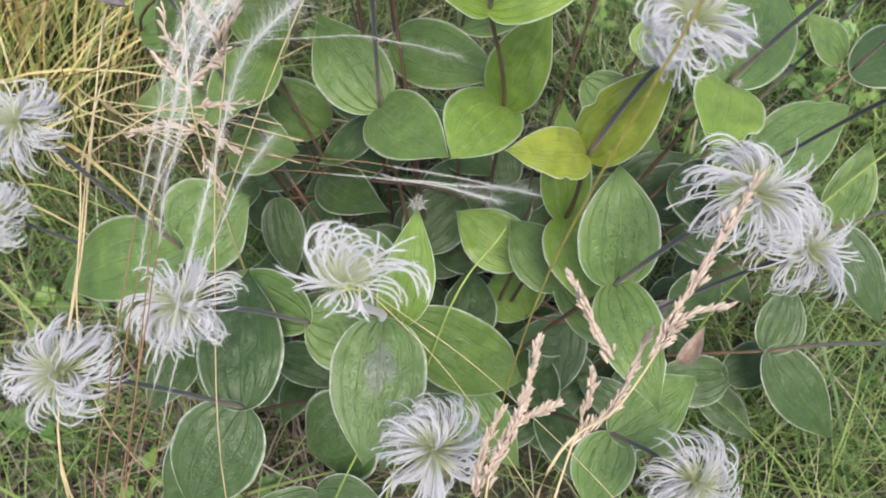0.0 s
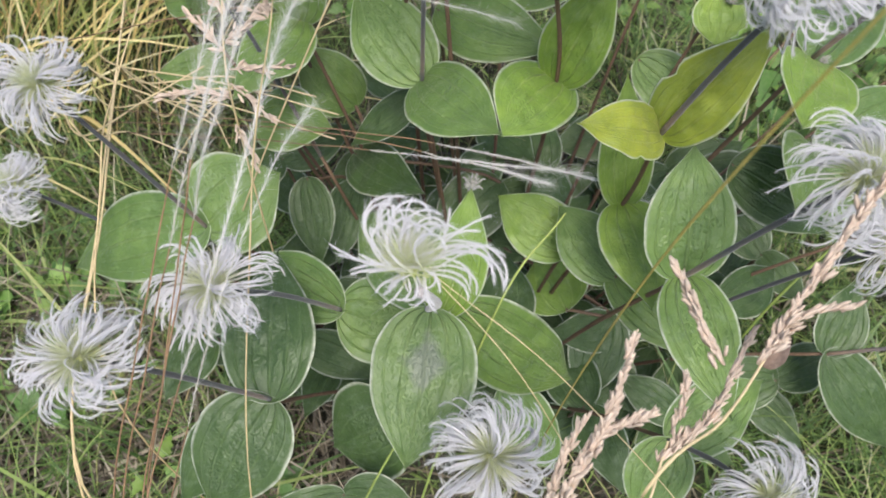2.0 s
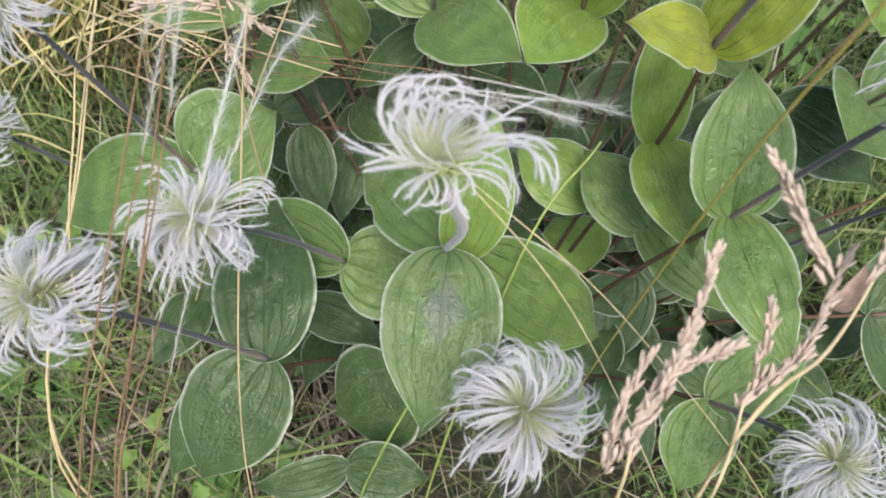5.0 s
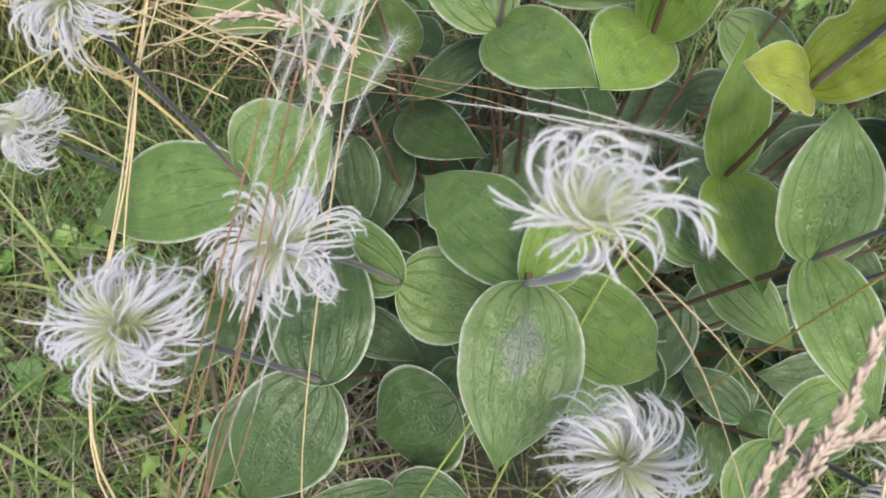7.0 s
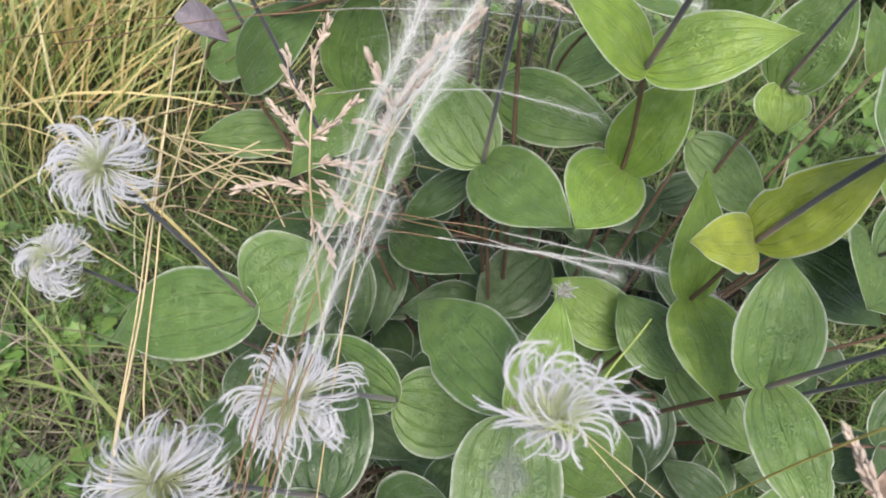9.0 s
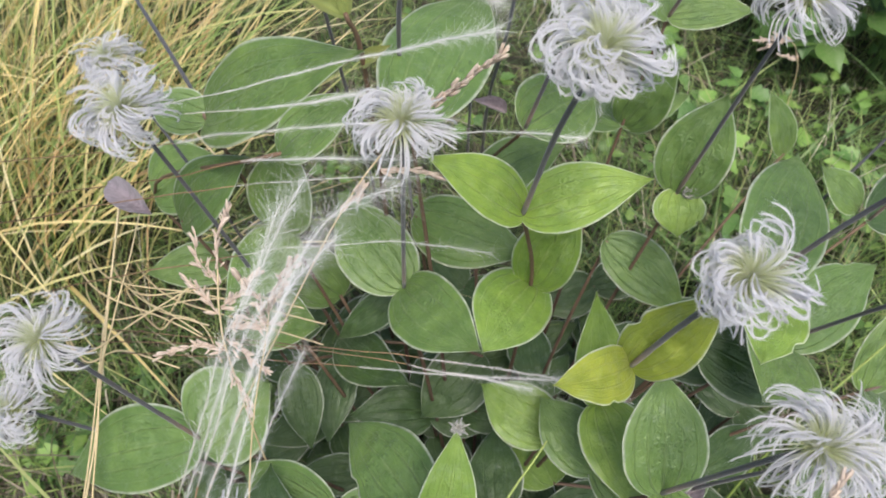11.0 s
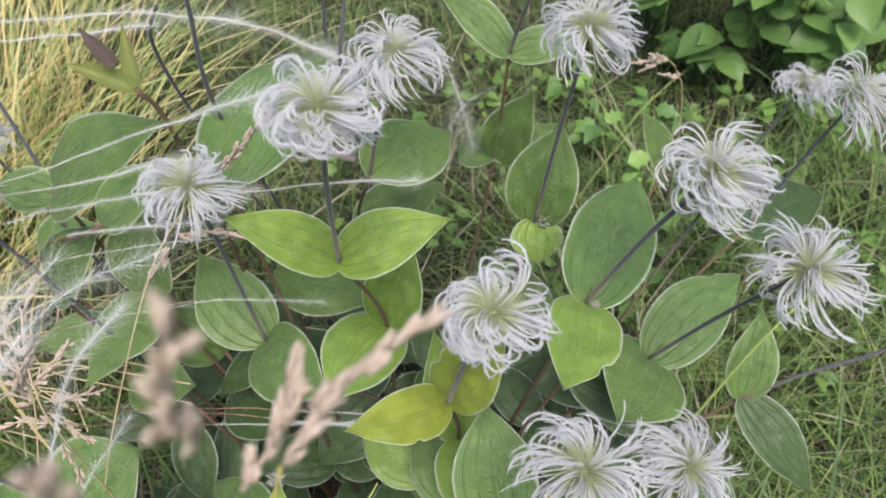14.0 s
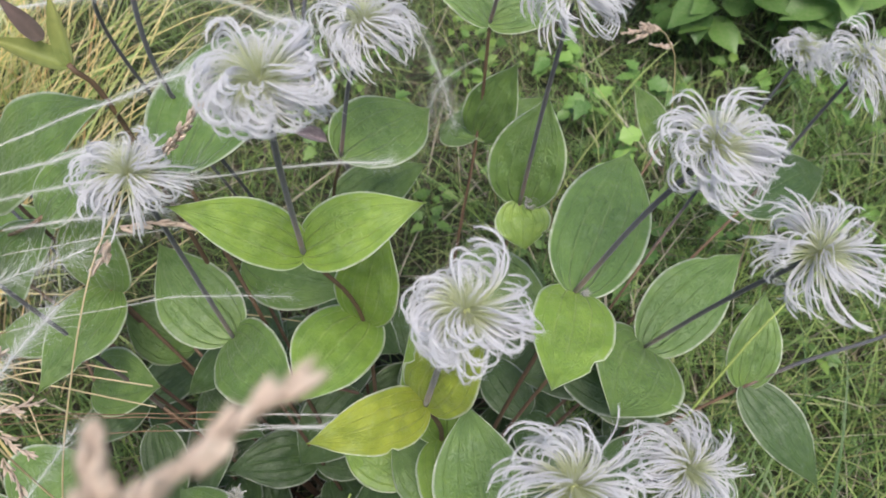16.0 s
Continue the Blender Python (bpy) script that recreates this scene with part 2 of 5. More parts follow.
GRASS = blade_material("grass_blades", ((0.0, (0.04, 0.095, 0.02)), (0.4, (0.105, 0.185, 0.037)), (0.72, (0.215, 0.305, 0.07)), (0.86, (0.31, 0.34, 0.12)), (0.93, (0.15, 0.105, 0.07)), (1.0, (0.55, 0.5, 0.38))), 0.2)
FERNY = blade_material("feathery_leaves", ((0.0, (0.07, 0.16, 0.032)), (0.6, (0.13, 0.26, 0.05)), (1.0, (0.24, 0.4, 0.075))), 0.2)
HERB = blade_material("herb_leaves", ((0.0, (0.07, 0.15, 0.03)), (0.5, (0.12, 0.23, 0.04)), (1.0, (0.19, 0.3, 0.055))))
BUSH = blade_material("bush_leaves", ((0.0, (0.05, 0.12, 0.025)), (0.5, (0.1, 0.2, 0.04)), (1.0, (0.17, 0.3, 0.065))))


def soil_material():
    m, nt, p = nodes_of("soil_and_litter")
    g = nt.nodes.new("ShaderNodeNewGeometry").outputs["Position"]
    a = noise_tex(nt, 9, 5, 0.6, g)
    b = noise_tex(nt, 120, 5, 0.7, g)
    col = mix_col(nt, ramp(nt, a, (0.35, 0.0), (0.65, 1.0)), (0.028, 0.022, 0.015), (0.03, 0.045, 0.016))
    col = mix_col(nt, ramp(nt, b, (0.5, 0.0), (0.7, 0.7)), col, (0.16, 0.12, 0.07))
    # closed green turf away from the clump
    away = nt.nodes.new("ShaderNodeVectorMath")
    away.operation = "DISTANCE"
    away.inputs[1].default_value = (0.05, 0.5, 0)
    nt.links.new(g, away.inputs[0])
    turf = mix_col(nt, ramp(nt, b, (0.35, 0.0), (0.65, 1.0)), (0.032, 0.056, 0.013), (0.075, 0.11, 0.028))
    turf = mix_col(nt, ramp(nt, noise_tex(nt, 1.3, 4, 0.6, g), (0.4, 0.0), (0.7, 0.6)), turf, (0.1, 0.1, 0.04))
    col = mix_col(nt, ramp(nt, math_node(nt, "MULTIPLY", math_node(nt, "MULTIPLY_ADD", a, 0.8, away.outputs["Value"]), 0.4), (0.48, 0.0), (0.72, 1.0)), col, turf)
    nt.links.new(col, p.inputs["Base Color"])
    p.inputs["Roughness"].default_value = 0.95
    bump = add(nt, "ShaderNodeBump", Strength=1.0, Distance=0.01)
    nt.links.new(b, bump.inputs["Height"])
    nt.links.new(bump.outputs[0], p.inputs["Normal"])
    return m


SOIL = soil_material()


# ---- mesh helpers ----
def mesh_of(name, verts, faces, uvs, material, smooth=True):
    me = bpy.data.meshes.new(name)
    me.from_pydata(verts, [], faces)
    lay = me.uv_layers.new(name="UVMap")
    idx = np.empty(len(me.loops), dtype=np.int32)
    me.loops.foreach_get("vertex_index", idx)
    lay.data.foreach_set("uv", np.asarray(uvs, dtype=np.float32)[idx].ravel())
    me.materials.append(material)
    if smooth:
        me.polygons.foreach_set("use_smooth", [True] * len(me.polygons))
    me.update()
    return me


def part(name, me, parent, label=""):
    ob = new(name, me)
    ob.parent = parent
    if label:
        tagged(ob, label)
    return ob


def thing(name, at, label, category, group=""):
    ob = new(name)
    ob.empty_display_size = 0.02
    ob.location = at
    bpy.context.view_layer.update()
    return tagged(ob, label, category, group)


def smooth_line(points, n):
    """Catmull-Rom through the points, n steps a span."""
    p = [Vector(q) for q in points]
    p = [2 * p[0] - p[1]] + p + [2 * p[-1] - p[-2]]
    out = []
    for i in range(1, len(p) - 2):
        for k in range(n):
            t = k / n
            a, b, c, d = p[i - 1:i + 3]
            out.append(0.5 * (2 * b + (c - a) * t + (2 * a - 5 * b + 4 * c - d) * t * t + (3 * b - a - 3 * c + d) * t ** 3))
    out.append(p[-2])
    return out


class Soup:
    """Vertices, faces and UVs of one mesh in the making, about an origin."""
    def __init__(self, origin=(0, 0, 0)):
        self.o, self.v, self.f, self.uv = Vector(origin), [], [], []

    def tube(self, line, r0, r1, sides=6, v0=0.0, v1=1.0, rough=0.0, rnd=random, swell=0.0):
        n0, ref = len(self.v), Vector((0.3, 0.5, 0.81))
        for i, q in enumerate(line):
            d = (line[min(i + 1, len(line) - 1)] - line[max(i - 1, 0)]).normalized()
            x = d.cross(ref).normalized()
            y = d.cross(x)
            t = i / (len(line) - 1)
            r = (r0 + (r1 - r0) * t) * (1 + swell * max(0, math.sin(math.pi * min(1, t * 1.15))) ** 1.5)
            for k in range(sides):
                a = 2 * math.pi * k / sides
                rr = r * (1 + rough * rnd.uniform(-1, 1))
                self.v.append(q - self.o + (x * math.cos(a) + y * math.sin(a)) * rr)
                self.uv.append((k / sides, v0 + (v1 - v0) * t))
            if i:
                a0, b0 = n0 + (i - 1) * sides, n0 + i * sides
                for k in range(sides):
                    k2 = (k + 1) % sides
                    self.f.append((a0 + k, a0 + k2, b0 + k2, b0 + k))
        self.f.append(tuple(range(n0, n0 + sides))[::-1])
        self.f.append(tuple(range(len(self.v) - sides, len(self.v))))

    def ribbon(self, line, side, width, v0=0.0, v1=1.0):
        """A tapering blade, folded a little along its middle."""
        n0 = len(self.v)
        for i, q in enumerate(line):
            t = i / (len(line) - 1)
            w = width * (1 - t ** 2.2) * min(1, 0.5 + 2 * t)
            q = q - self.o
            if i == len(line) - 1:
                self.v.append(q)
                self.uv.append((0.5, v1))
            else:
                self.v += [q - side * w, q + side * w]
                self.uv += [(0, v0 + (v1 - v0) * t), (1, v0 + (v1 - v0) * t)]
        for i in range(len(line) - 2):
            a = n0 + 2 * i
            self.f.append((a, a + 1, a + 3, a + 2))
        a = n0 + 2 * (len(line) - 2)
        self.f.append((a, a + 1, a + 2))

    def hair(self, q, tip, w, v=1.0):
        side = (tip - q).cross(Vector((0.2, -0.8, 0.55))).normalized() * w
        n0 = len(self.v)
        self.v += [q - side - self.o, q + side - self.o, tip - self.o]
        self.uv += [(0.5, v)] * 3
        self.f.append((n0, n0 + 1, n0 + 2))

    def ball(self, c, r, squash=1.0, axis=Vector((0, 0, 1)), rings=6, sides=10, bumpy=0.0, rnd=random):
        n0 = len(self.v)
        rot = axis.to_track_quat("Z", "Y").to_matrix()
        for i in range(rings + 1):
            th = math.pi * i / rings
            for k in range(sides):
                ph = 2 * math.pi * k / sides
                rr = r * (1 + bumpy * rnd.uniform(-1, 1))
                p = Vector((math.sin(th) * math.cos(ph), math.sin(th) * math.sin(ph), math.cos(th) * squash)) * rr
                self.v.append(Vector(c) - self.o + rot @ p)
                self.uv.append((k / sides, 1 - i / rings))
        for i in range(rings):
            for k in range(sides):
                k2 = (k + 1) % sides
                self.f.append((n0 + i * sides + k, n0 + i * sides + k2, n0 + (i + 1) * sides + k2, n0 + (i + 1) * sides + k))

    def mesh(self, name, material, smooth=True):
        return mesh_of(name, [tuple(v) for v in self.v], self.f, self.uv, material, smooth)


# ---- plants ----
def leaf_width(s, blunt=1.7):
    """Egg-shaped outline: broad round base, drawn out to a fine point."""
    s = min(max(s, 0.0), 1.0)
    if s < 0.38:
        return max(0.0, 1 - (1 - s / 0.38) ** 2.3) ** 0.46
    return (1 - ((s - 0.38) / 0.62) ** (blunt + 0.2)) ** 1.32


def leaf(shoot, base, tip, width, tone="g", arch=0.07, fold=0.16, twist=0.0, torn=0.0, name="leaf", blunt=1.7, lobe=0.03):
    """One leaf from its base at the node to its tip, width across, as a thin body with a top and an underside."""
    b, t = Vector(base), Vector(tip)
    o = Vector(shoot.location)
    a = t - b
    length = a.length
    a.normalize()
    n = Vector((0, -0.45, 1))
    n = (n - a * n.dot(a)).normalized()
    if twist:
        n = Matrix.Rotation(radians(twist), 3, a) @ n
    side = n.cross(a)
    rnd = random.Random(int((base[0] * 7 + tip[1] * 13 + tip[0] * 29) * 1e4))
    ns, nc = 34, 20
    ph, amp, bend = rnd.uniform(0, 6), rnd.uniform(0.5, 1.2), rnd.uniform(-0.04, 0.04)
    gap = rnd.uniform(0.35, 0.75)
    verts, uvs, faces = [], [], []
    for layer in (0, 1):
        for i in range(ns + 1):
            s = 0.5 - 0.5 * math.cos(math.pi * i / ns)
            w = max(width / 2 * leaf_width(s, blunt), 0.0003)
            for k in range(nc + 1):
                u = 2 * k / nc - 1
                au = abs(u)
                ww = w * (1 + 0.022 * noise.noise(Vector((s * 7 + ph, u * 0.8, ph * 3))))
                if torn and u > 0 and abs(s - gap) < torn:
                    ww *= 1 - 0.2 * au ** 3 * math.cos((s - gap) / torn * math.pi / 2) * (0.75 + 0.25 * math.sin(s * 160))
                back = -lobe * length * au ** 1.6 * max(0, 1 - s * 4) ** 1.5
                h = arch * length * 4 * s * (1 - s) * (1 - 0.35 * au * au)
                h += fold * w * (au ** 1.3) * (1 - 0.75 * s)
                h += 0.022 * length * amp * noise.noise(Vector((s * 5 + ph, u * 1.3, 2 * ph))) * au ** 1.5
                # sunken nerves and puckered blade between them
                h -= 0.0008 * (math.exp(-(u / 0.07) ** 2) + 0.7 * math.exp(-((au - 0.42) / 0.06) ** 2) + 0.5 * math.exp(-((au - 0.78) / 0.05) ** 2)) * min(1, s * 6) * (1 - s)
                cell = Vector((u * w * 130 + 3 * ph, s * length * 90, ph))
                h += (0.0015 * noise.noise(cell) + 0.0008 * noise.noise(cell * 2.3)) * (1 - au ** 4) * min(1, s * 5)
                p = b + a * (length * s + back) + side * (u * ww + bend * length * 4 * s * (1 - s)) + n * (h - layer * 0.00035)
                verts.append(tuple(p - o))
                uvs.append(((u + 1) / 2, s))
    row, lay = nc + 1, (ns + 1) * (nc + 1)
    for i in range(ns):
        for k in range(nc):
            q = i * row + k
            faces.append((q, q + 1, q + row + 1, q + row))
            faces.append((lay + q, lay + q + row, lay + q + row + 1, lay + q + 1))
    for i in range(ns):
        for q, flip in ((i * row, 0), (i * row + nc, 1)):
            f = (q, q + row, lay + q + row, lay + q)
            faces.append(f[::-1] if flip else f)
    return part(name, mesh_of(name, verts, faces, uvs, LEAF[tone]), shoot, WORDS[tone])


def stem(shoot, points, r0, r1, name="stem", material=None, label=""):
    s = Soup(shoot.location)
    material = material or STEM
    n0 = len(s.uv)
    s.tube(smooth_line(points, 7), r0, r1, 7, 0, 1, 0.08, random.Random(len(points)))
    if material is STALK:
        for j in range(n0, len(s.uv)):
            s.uv[j] = (s.uv[j][0], min(1.0, s.uv[j][1] * 3.5))
    if material in (STALK, PALESTALK):
        rnd = random.Random(5)
        line = smooth_line(points, 12)
        for i in range(1, len(line)):
            for _ in range(7):
                q = line[i - 1].lerp(line[i], rnd.random())
                d = Vector((rnd.gauss(0, 1), rnd.gauss(0, 1), rnd.gauss(0, 1))).normalized()
                s.hair(q, q + d * rnd.uniform(0.0015, 0.003), 0.00006)
    return part(name, s.mesh(name, material), shoot, label)


def tail(s, line, rnd, fat=1.0):
    """One silky tail: a thin thread hidden in a tapering bundle of fine hairs that lie along it."""
    n0 = len(s.uv)
    s.tube(line, 0.00015 * fat, 0.00005 * fat, 4, 0.0, 1.0, 0.15, rnd, 1.0)
    for j in range(n0, len(s.uv)):
        s.uv[j] = (s.uv[j][0], min(1.0, s.uv[j][1] * 2.5))
    n = len(line) - 1
    for i in range(0, n):
        t = i / n
        ahead = line[min(i + 2, n)]
        for k in range(8 if i < 2 else 14):
            off = Vector((rnd.gauss(0, 1), rnd.gauss(0, 1), rnd.gauss(0, 1))) * 0.00013 * fat * (0.3 + 1.7 * t * (1.15 - t) * 2)
            e = line[i].lerp(line[i + 1], rnd.random()) + off
            loose = 0.0006 if k < 11 else 0.004
            tip = e + (ahead - line[i]) * rnd.uniform(0.7, 1.25) + Vector((rnd.gauss(0, 1), rnd.gauss(0, 1), rnd.gauss(0, 1))) * loose * 0.4 - off * 0.5
            s.hair(e, tip, 0.000055 if k < 11 else 0.000025, min(1, 0.1 + i / 3.6))


def seed_head(shoot, centre, facing, radius, tails=150, swirl=0.6, seed=1, spread=1.3, locks=(), wind=(0, 0, 0)):
    """A clematis seed head: a small green cone of achenes, each with a long silky white tail that curls, combed by the wind."""
    rnd = random.Random(seed)
    c, f = Vector(centre), Vector(facing).normalized()
    x = f.orthogonal().normalized()
    y = f.cross(x)
    core = Soup(shoot.location)
    core.ball(c - f * 0.002, 0.0011 if locks else 0.0036, 1.1, f, 6, 10, 0.12, rnd)
    for k in range(0 if locks else 46):
        d = Matrix.Rotation(k * 2.4, 3, f) @ (f * (1 - k / 26) + x).normalized()
        q = c - f * 0.003
        core.tube([q + d * 0.002, q + d * 0.0048, q + d * 0.0068], 0.0005, 0.0002, 4, 0.3, 1.0)
    body = part("seed_head", core.mesh("seed_head", CORE), shoot, "silky white seed head with curling plumed tails")
    s = Soup(shoot.location)
    # a wind-swept head: each lock has a heading and a curl in degrees, a length and a number of tails
    for heading, curl, reach, count in locks:
        right, up, over = Vector((1, 0, 0)), Vector((0, 0.81, 0.586)), Vector((0, -0.586, 0.81))
        lift0, drop0, curl0 = rnd.gauss(0.15, 0.25), rnd.uniform(-0.3, 0.2), curl * rnd.uniform(0.9, 1.1)
        for k in range(count):
            a, turn = radians(heading + rnd.gauss(0, 4.5)), radians(curl0 + rnd.gauss(0, 9))
            lift, drop = lift0 + rnd.gauss(0, 0.08), drop0 + rnd.gauss(0, 0.08)
            q = c + Vector((rnd.gauss(0, 1), rnd.gauss(0, 1), rnd.gauss(0, 1))) * 0.0024
            line, steps, ln = [q], 14, reach * rnd.uniform(0.74, 0.97)
            for i in range(steps):
                t = i / steps
                d = right * math.cos(a) + up * math.sin(a) + over * (lift + drop * t)
                q = q + d.normalized() * ln / steps
                line.append(q)
                a += turn * (0.2 + 2.2 * t) / steps
            tail(s, line, rnd, 1.05)
    # otherwise tails lie in combed locks, and neighbouring locks bend alike
    groups = 0 if locks else tails // 4
    phase, blow = rnd.uniform(0, 6.28), Vector(wind)
    for k in range(groups):
        g = (k + 0.5) / groups
        tilt0 = math.acos(1 - g * spread)
        az0 = k * 2.39996 + rnd.uniform(-0.3, 0.3)
        wild = k % 7 == 3
        bend0 = rnd.gauss(0.65 + 0.55 * swirl, 0.28) + 0.6 * math.cos(tilt0)
        twist0 = swirl * rnd.uniform(0.7, 1.3) + 0.55 * math.sin(az0 + phase) + rnd.gauss(0, 0.9 if wild else 0.3)
        hook0 = max(0.0, rnd.gauss(0.3 + 1.3 * swirl, 0.5)) + (1.2 if wild else 0)
        reach0 = radius * (rnd.uniform(1.0, 1.35) if k % 4 else rnd.uniform(0.6, 0.95))
        way = 1 if twist0 > 0 else -1
        for _ in range(rnd.randint(3, 6)):
            tilt, az = tilt0 + rnd.gauss(0, 0.1), az0 + rnd.gauss(0, 0.12)
            out = x * math.cos(az) + y * math.sin(az)
            tang = f.cross(out)
            d = (f * math.cos(tilt) + out * math.sin(tilt)).normalized()
            bend, twist, hook = bend0 + rnd.gauss(0, 0.1), twist0 + rnd.gauss(0, 0.1), hook0 * rnd.uniform(0.8, 1.2)
            reach = reach0 * rnd.uniform(0.78, 1.12)
            q, steps = c + out * (math.sin(tilt) * 0.0042 + rnd.gauss(0, 0.0007)) + tang * rnd.gauss(0, 0.0007) + f * 0.002 * math.cos(tilt), 13
            line = [q]
            for i in range(steps):
                t = i / steps
                turn = (tang * bend * 1.3 + f * twist * 1.5) * (0.3 + 1.4 * t) + (tang * 0.8 + f * 1.1 * way) * hook * 3.0 * max(0, t - 0.45)
                turn += Vector((rnd.gauss(0, 1), rnd.gauss(0, 1), rnd.gauss(0, 1))) * 0.22
                d = Matrix.Rotation(turn.length / steps, 3, turn.normalized()) @ d
                d = (d + blow * 0.3 * t).normalized()
                q = q + d * reach / steps
                line.append(q)
            tail(s, line, rnd, rnd.uniform(0.85, 1.5))
    # short down between the tails
    for _ in range(2200):
        d = Vector((rnd.gauss(0, 1), rnd.gauss(0, 1), rnd.gauss(0, 1))).normalized()
        if d.dot(f) > -0.3:
            q = c + d * 0.002
            s.hair(q, q + (d + f * 0.3) * rnd.uniform(0.004, 0.014), 0.00005, rnd.uniform(0.1, 0.8))
    part("plume", s.mesh("plume", PLUME), body)
    return body


SWEPT = ((157, -150, 0.033, 3), (150, -170, 0.031, 3), (143, -120, 0.028, 3), (126, -190, 0.031, 3), (112, -200, 0.029, 3), (96, -120, 0.022, 3), (42, -25, 0.027, 3), (37, -60, 0.03, 2), (28, -120, 0.033, 3), (18, -110, 0.031, 3), (6, -80, 0.019, 3), (166, -20, 0.019, 4), (180, 15, 0.016, 4), (202, 40, 0.012, 4), (-50, -120, 0.012, 4), (-95, 40, 0.012, 4), (-120, -40, 0.011, 4), (75, 20, 0.015, 4), (105, -30, 0.016, 4), (130, -40, 0.018, 4), (55, -20, 0.013, 4))
# one thing for each shoot of the clump: stem, leaf pairs, stalk and seed head
shoot = thing("clematis_shoot", (0.012, 0.276, -0.010), "clematis shoot with paired green leaves and a fluffy seed head", "clematis", "shoots of the clematis clump")
stem(shoot, [(0.012, 0.276, -0.010), (0.025, 0.292, 0.185), (0.035, 0.306, 0.309), (0.023, 0.291, 0.401)], 0.0015, 0.0011)
stem(shoot, [(0.023, 0.291, 0.401), (0.030, 0.280, 0.466), (0.037, 0.269, 0.512)], 0.00128, 0.0011, "stalk", STALK, "grey hairy stalk")
seed_head(shoot, (0.038, 0.268, 0.520), (0.081, -0.227, 0.970), 0.0210, 165, 1.3, seed=10)
leaf(shoot, (0.023, 0.291, 0.401), (-0.021, 0.292, 0.443), 0.027, "b")
leaf(shoot, (0.023, 0.291, 0.401), (0.079, 0.291, 0.424), 0.031, "b")
leaf(shoot, (0.035, 0.306, 0.309), (0.058, 0.321, 0.375), 0.036, "b")
leaf(shoot, (0.035, 0.306, 0.309), (0.004, 0.254, 0.330), 0.044, "b", blunt=2.4, lobe=0.1)
shoot = thing("clematis_shoot", (-0.014, 0.277, -0.010), "clematis shoot with paired green leaves and a fluffy seed head", "clematis", "shoots of the clematis clump")
stem(shoot, [(-0.014, 0.277, -0.010), (-0.028, 0.295, 0.183), (-0.039, 0.310, 0.304)], 0.0015, 0.0011)
stem(shoot, [(-0.039, 0.310, 0.304), (-0.034, 0.304, 0.387), (-0.030, 0.299, 0.450)], 0.00128, 0.0011, "stalk", STALK, "grey hairy stalk")
seed_head(shoot, (-0.030, 0.298, 0.458), (0.042, -0.150, 0.988), 0.0175, 155, 0.5, seed=12)
leaf(shoot, (-0.039, 0.310, 0.304), (-0.077, 0.365, 0.327), 0.045, "g")
leaf(shoot, (-0.039, 0.310, 0.304), (0.003, 0.254, 0.332), 0.042, "g", blunt=2.3)
shoot = thing("clematis_shoot", (-0.015, 0.284, -0.010), "clematis shoot with paired oval green leaves", "clematis", "shoots of the clematis clump")
stem(shoot, [(-0.015, 0.284, -0.010), (-0.030, 0.308, 0.164), (-0.043, 0.327, 0.270)], 0.0015, 0.0011)
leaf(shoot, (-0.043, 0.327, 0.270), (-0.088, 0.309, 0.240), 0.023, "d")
shoot = thing("clematis_shoot", (-0.011, 0.294, -0.010), "clematis shoot with paired oval green leaves", "clematis", "shoots of the clematis clump")
stem(shoot, [(-0.011, 0.294, -0.010), (-0.022, 0.328, 0.186), (-0.031, 0.357, 0.310)], 0.0015, 0.0011)
leaf(shoot, (-0.031, 0.357, 0.310), (0.038, 0.323, 0.315), 0.043, "g")
shoot = thing("clematis_shoot", (-0.056, 0.251, -0.010), "clematis shoot with paired green leaves and a fluffy seed head", "clematis", "shoots of the clematis clump")
stem(shoot, [(-0.056, 0.251, -0.010), (-0.113, 0.242, 0.162), (-0.159, 0.235, 0.267)], 0.0015, 0.0011)
stem(shoot, [(-0.159, 0.235, 0.267), (-0.181, 0.24, 0.326), (-0.2, 0.246, 0.367)], 0.00128, 0.0011, "stalk", STALK, "grey hairy stalk")
seed_head(shoot, (-0.202, 0.246, 0.375), (-0.134, -0.101, 0.986), 0.0205, 154, 0.5, seed=5)
leaf(shoot, (-0.159, 0.235, 0.267), (-0.257, 0.232, 0.214), 0.052, "g")
leaf(shoot, (-0.159, 0.235, 0.267), (-0.116, 0.260, 0.285), 0.059, "g", blunt=2.2)
shoot = thing("clematis_shoot", (-0.028, 0.235, -0.010), "clematis shoot with paired green leaves and a fluffy seed head", "clematis", "shoots of the clematis clump")
stem(shoot, [(-0.028, 0.235, -0.010), (-0.056, 0.209, 0.160), (-0.079, 0.188, 0.263)], 0.0015, 0.0011)
stem(shoot, [(-0.079, 0.188, 0.263), (-0.094, 0.169, 0.326), (-0.107, 0.152, 0.370)], 0.00128, 0.0011, "stalk", STALK, "grey hairy stalk")
seed_head(shoot, (-0.108, 0.150, 0.377), (-0.156, -0.302, 0.940), 0.0192, 157, 0.4, seed=2)
leaf(shoot, (-0.079, 0.188, 0.263), (-0.139, 0.224, 0.250), 0.035, "g")
leaf(shoot, (-0.079, 0.188, 0.263), (-0.028, 0.181, 0.255), 0.046, "g", blunt=2.2)
shoot = thing("clematis_shoot", (-0.049, 0.221, -0.010), "clematis shoot with paired green leaves and a fluffy seed head", "clematis", "shoots of the clematis clump")
stem(shoot, [(-0.049, 0.221, -0.010), (-0.098, 0.182, 0.126), (-0.139, 0.149, 0.200), (-0.109, 0.137, 0.269)], 0.0015, 0.0011)
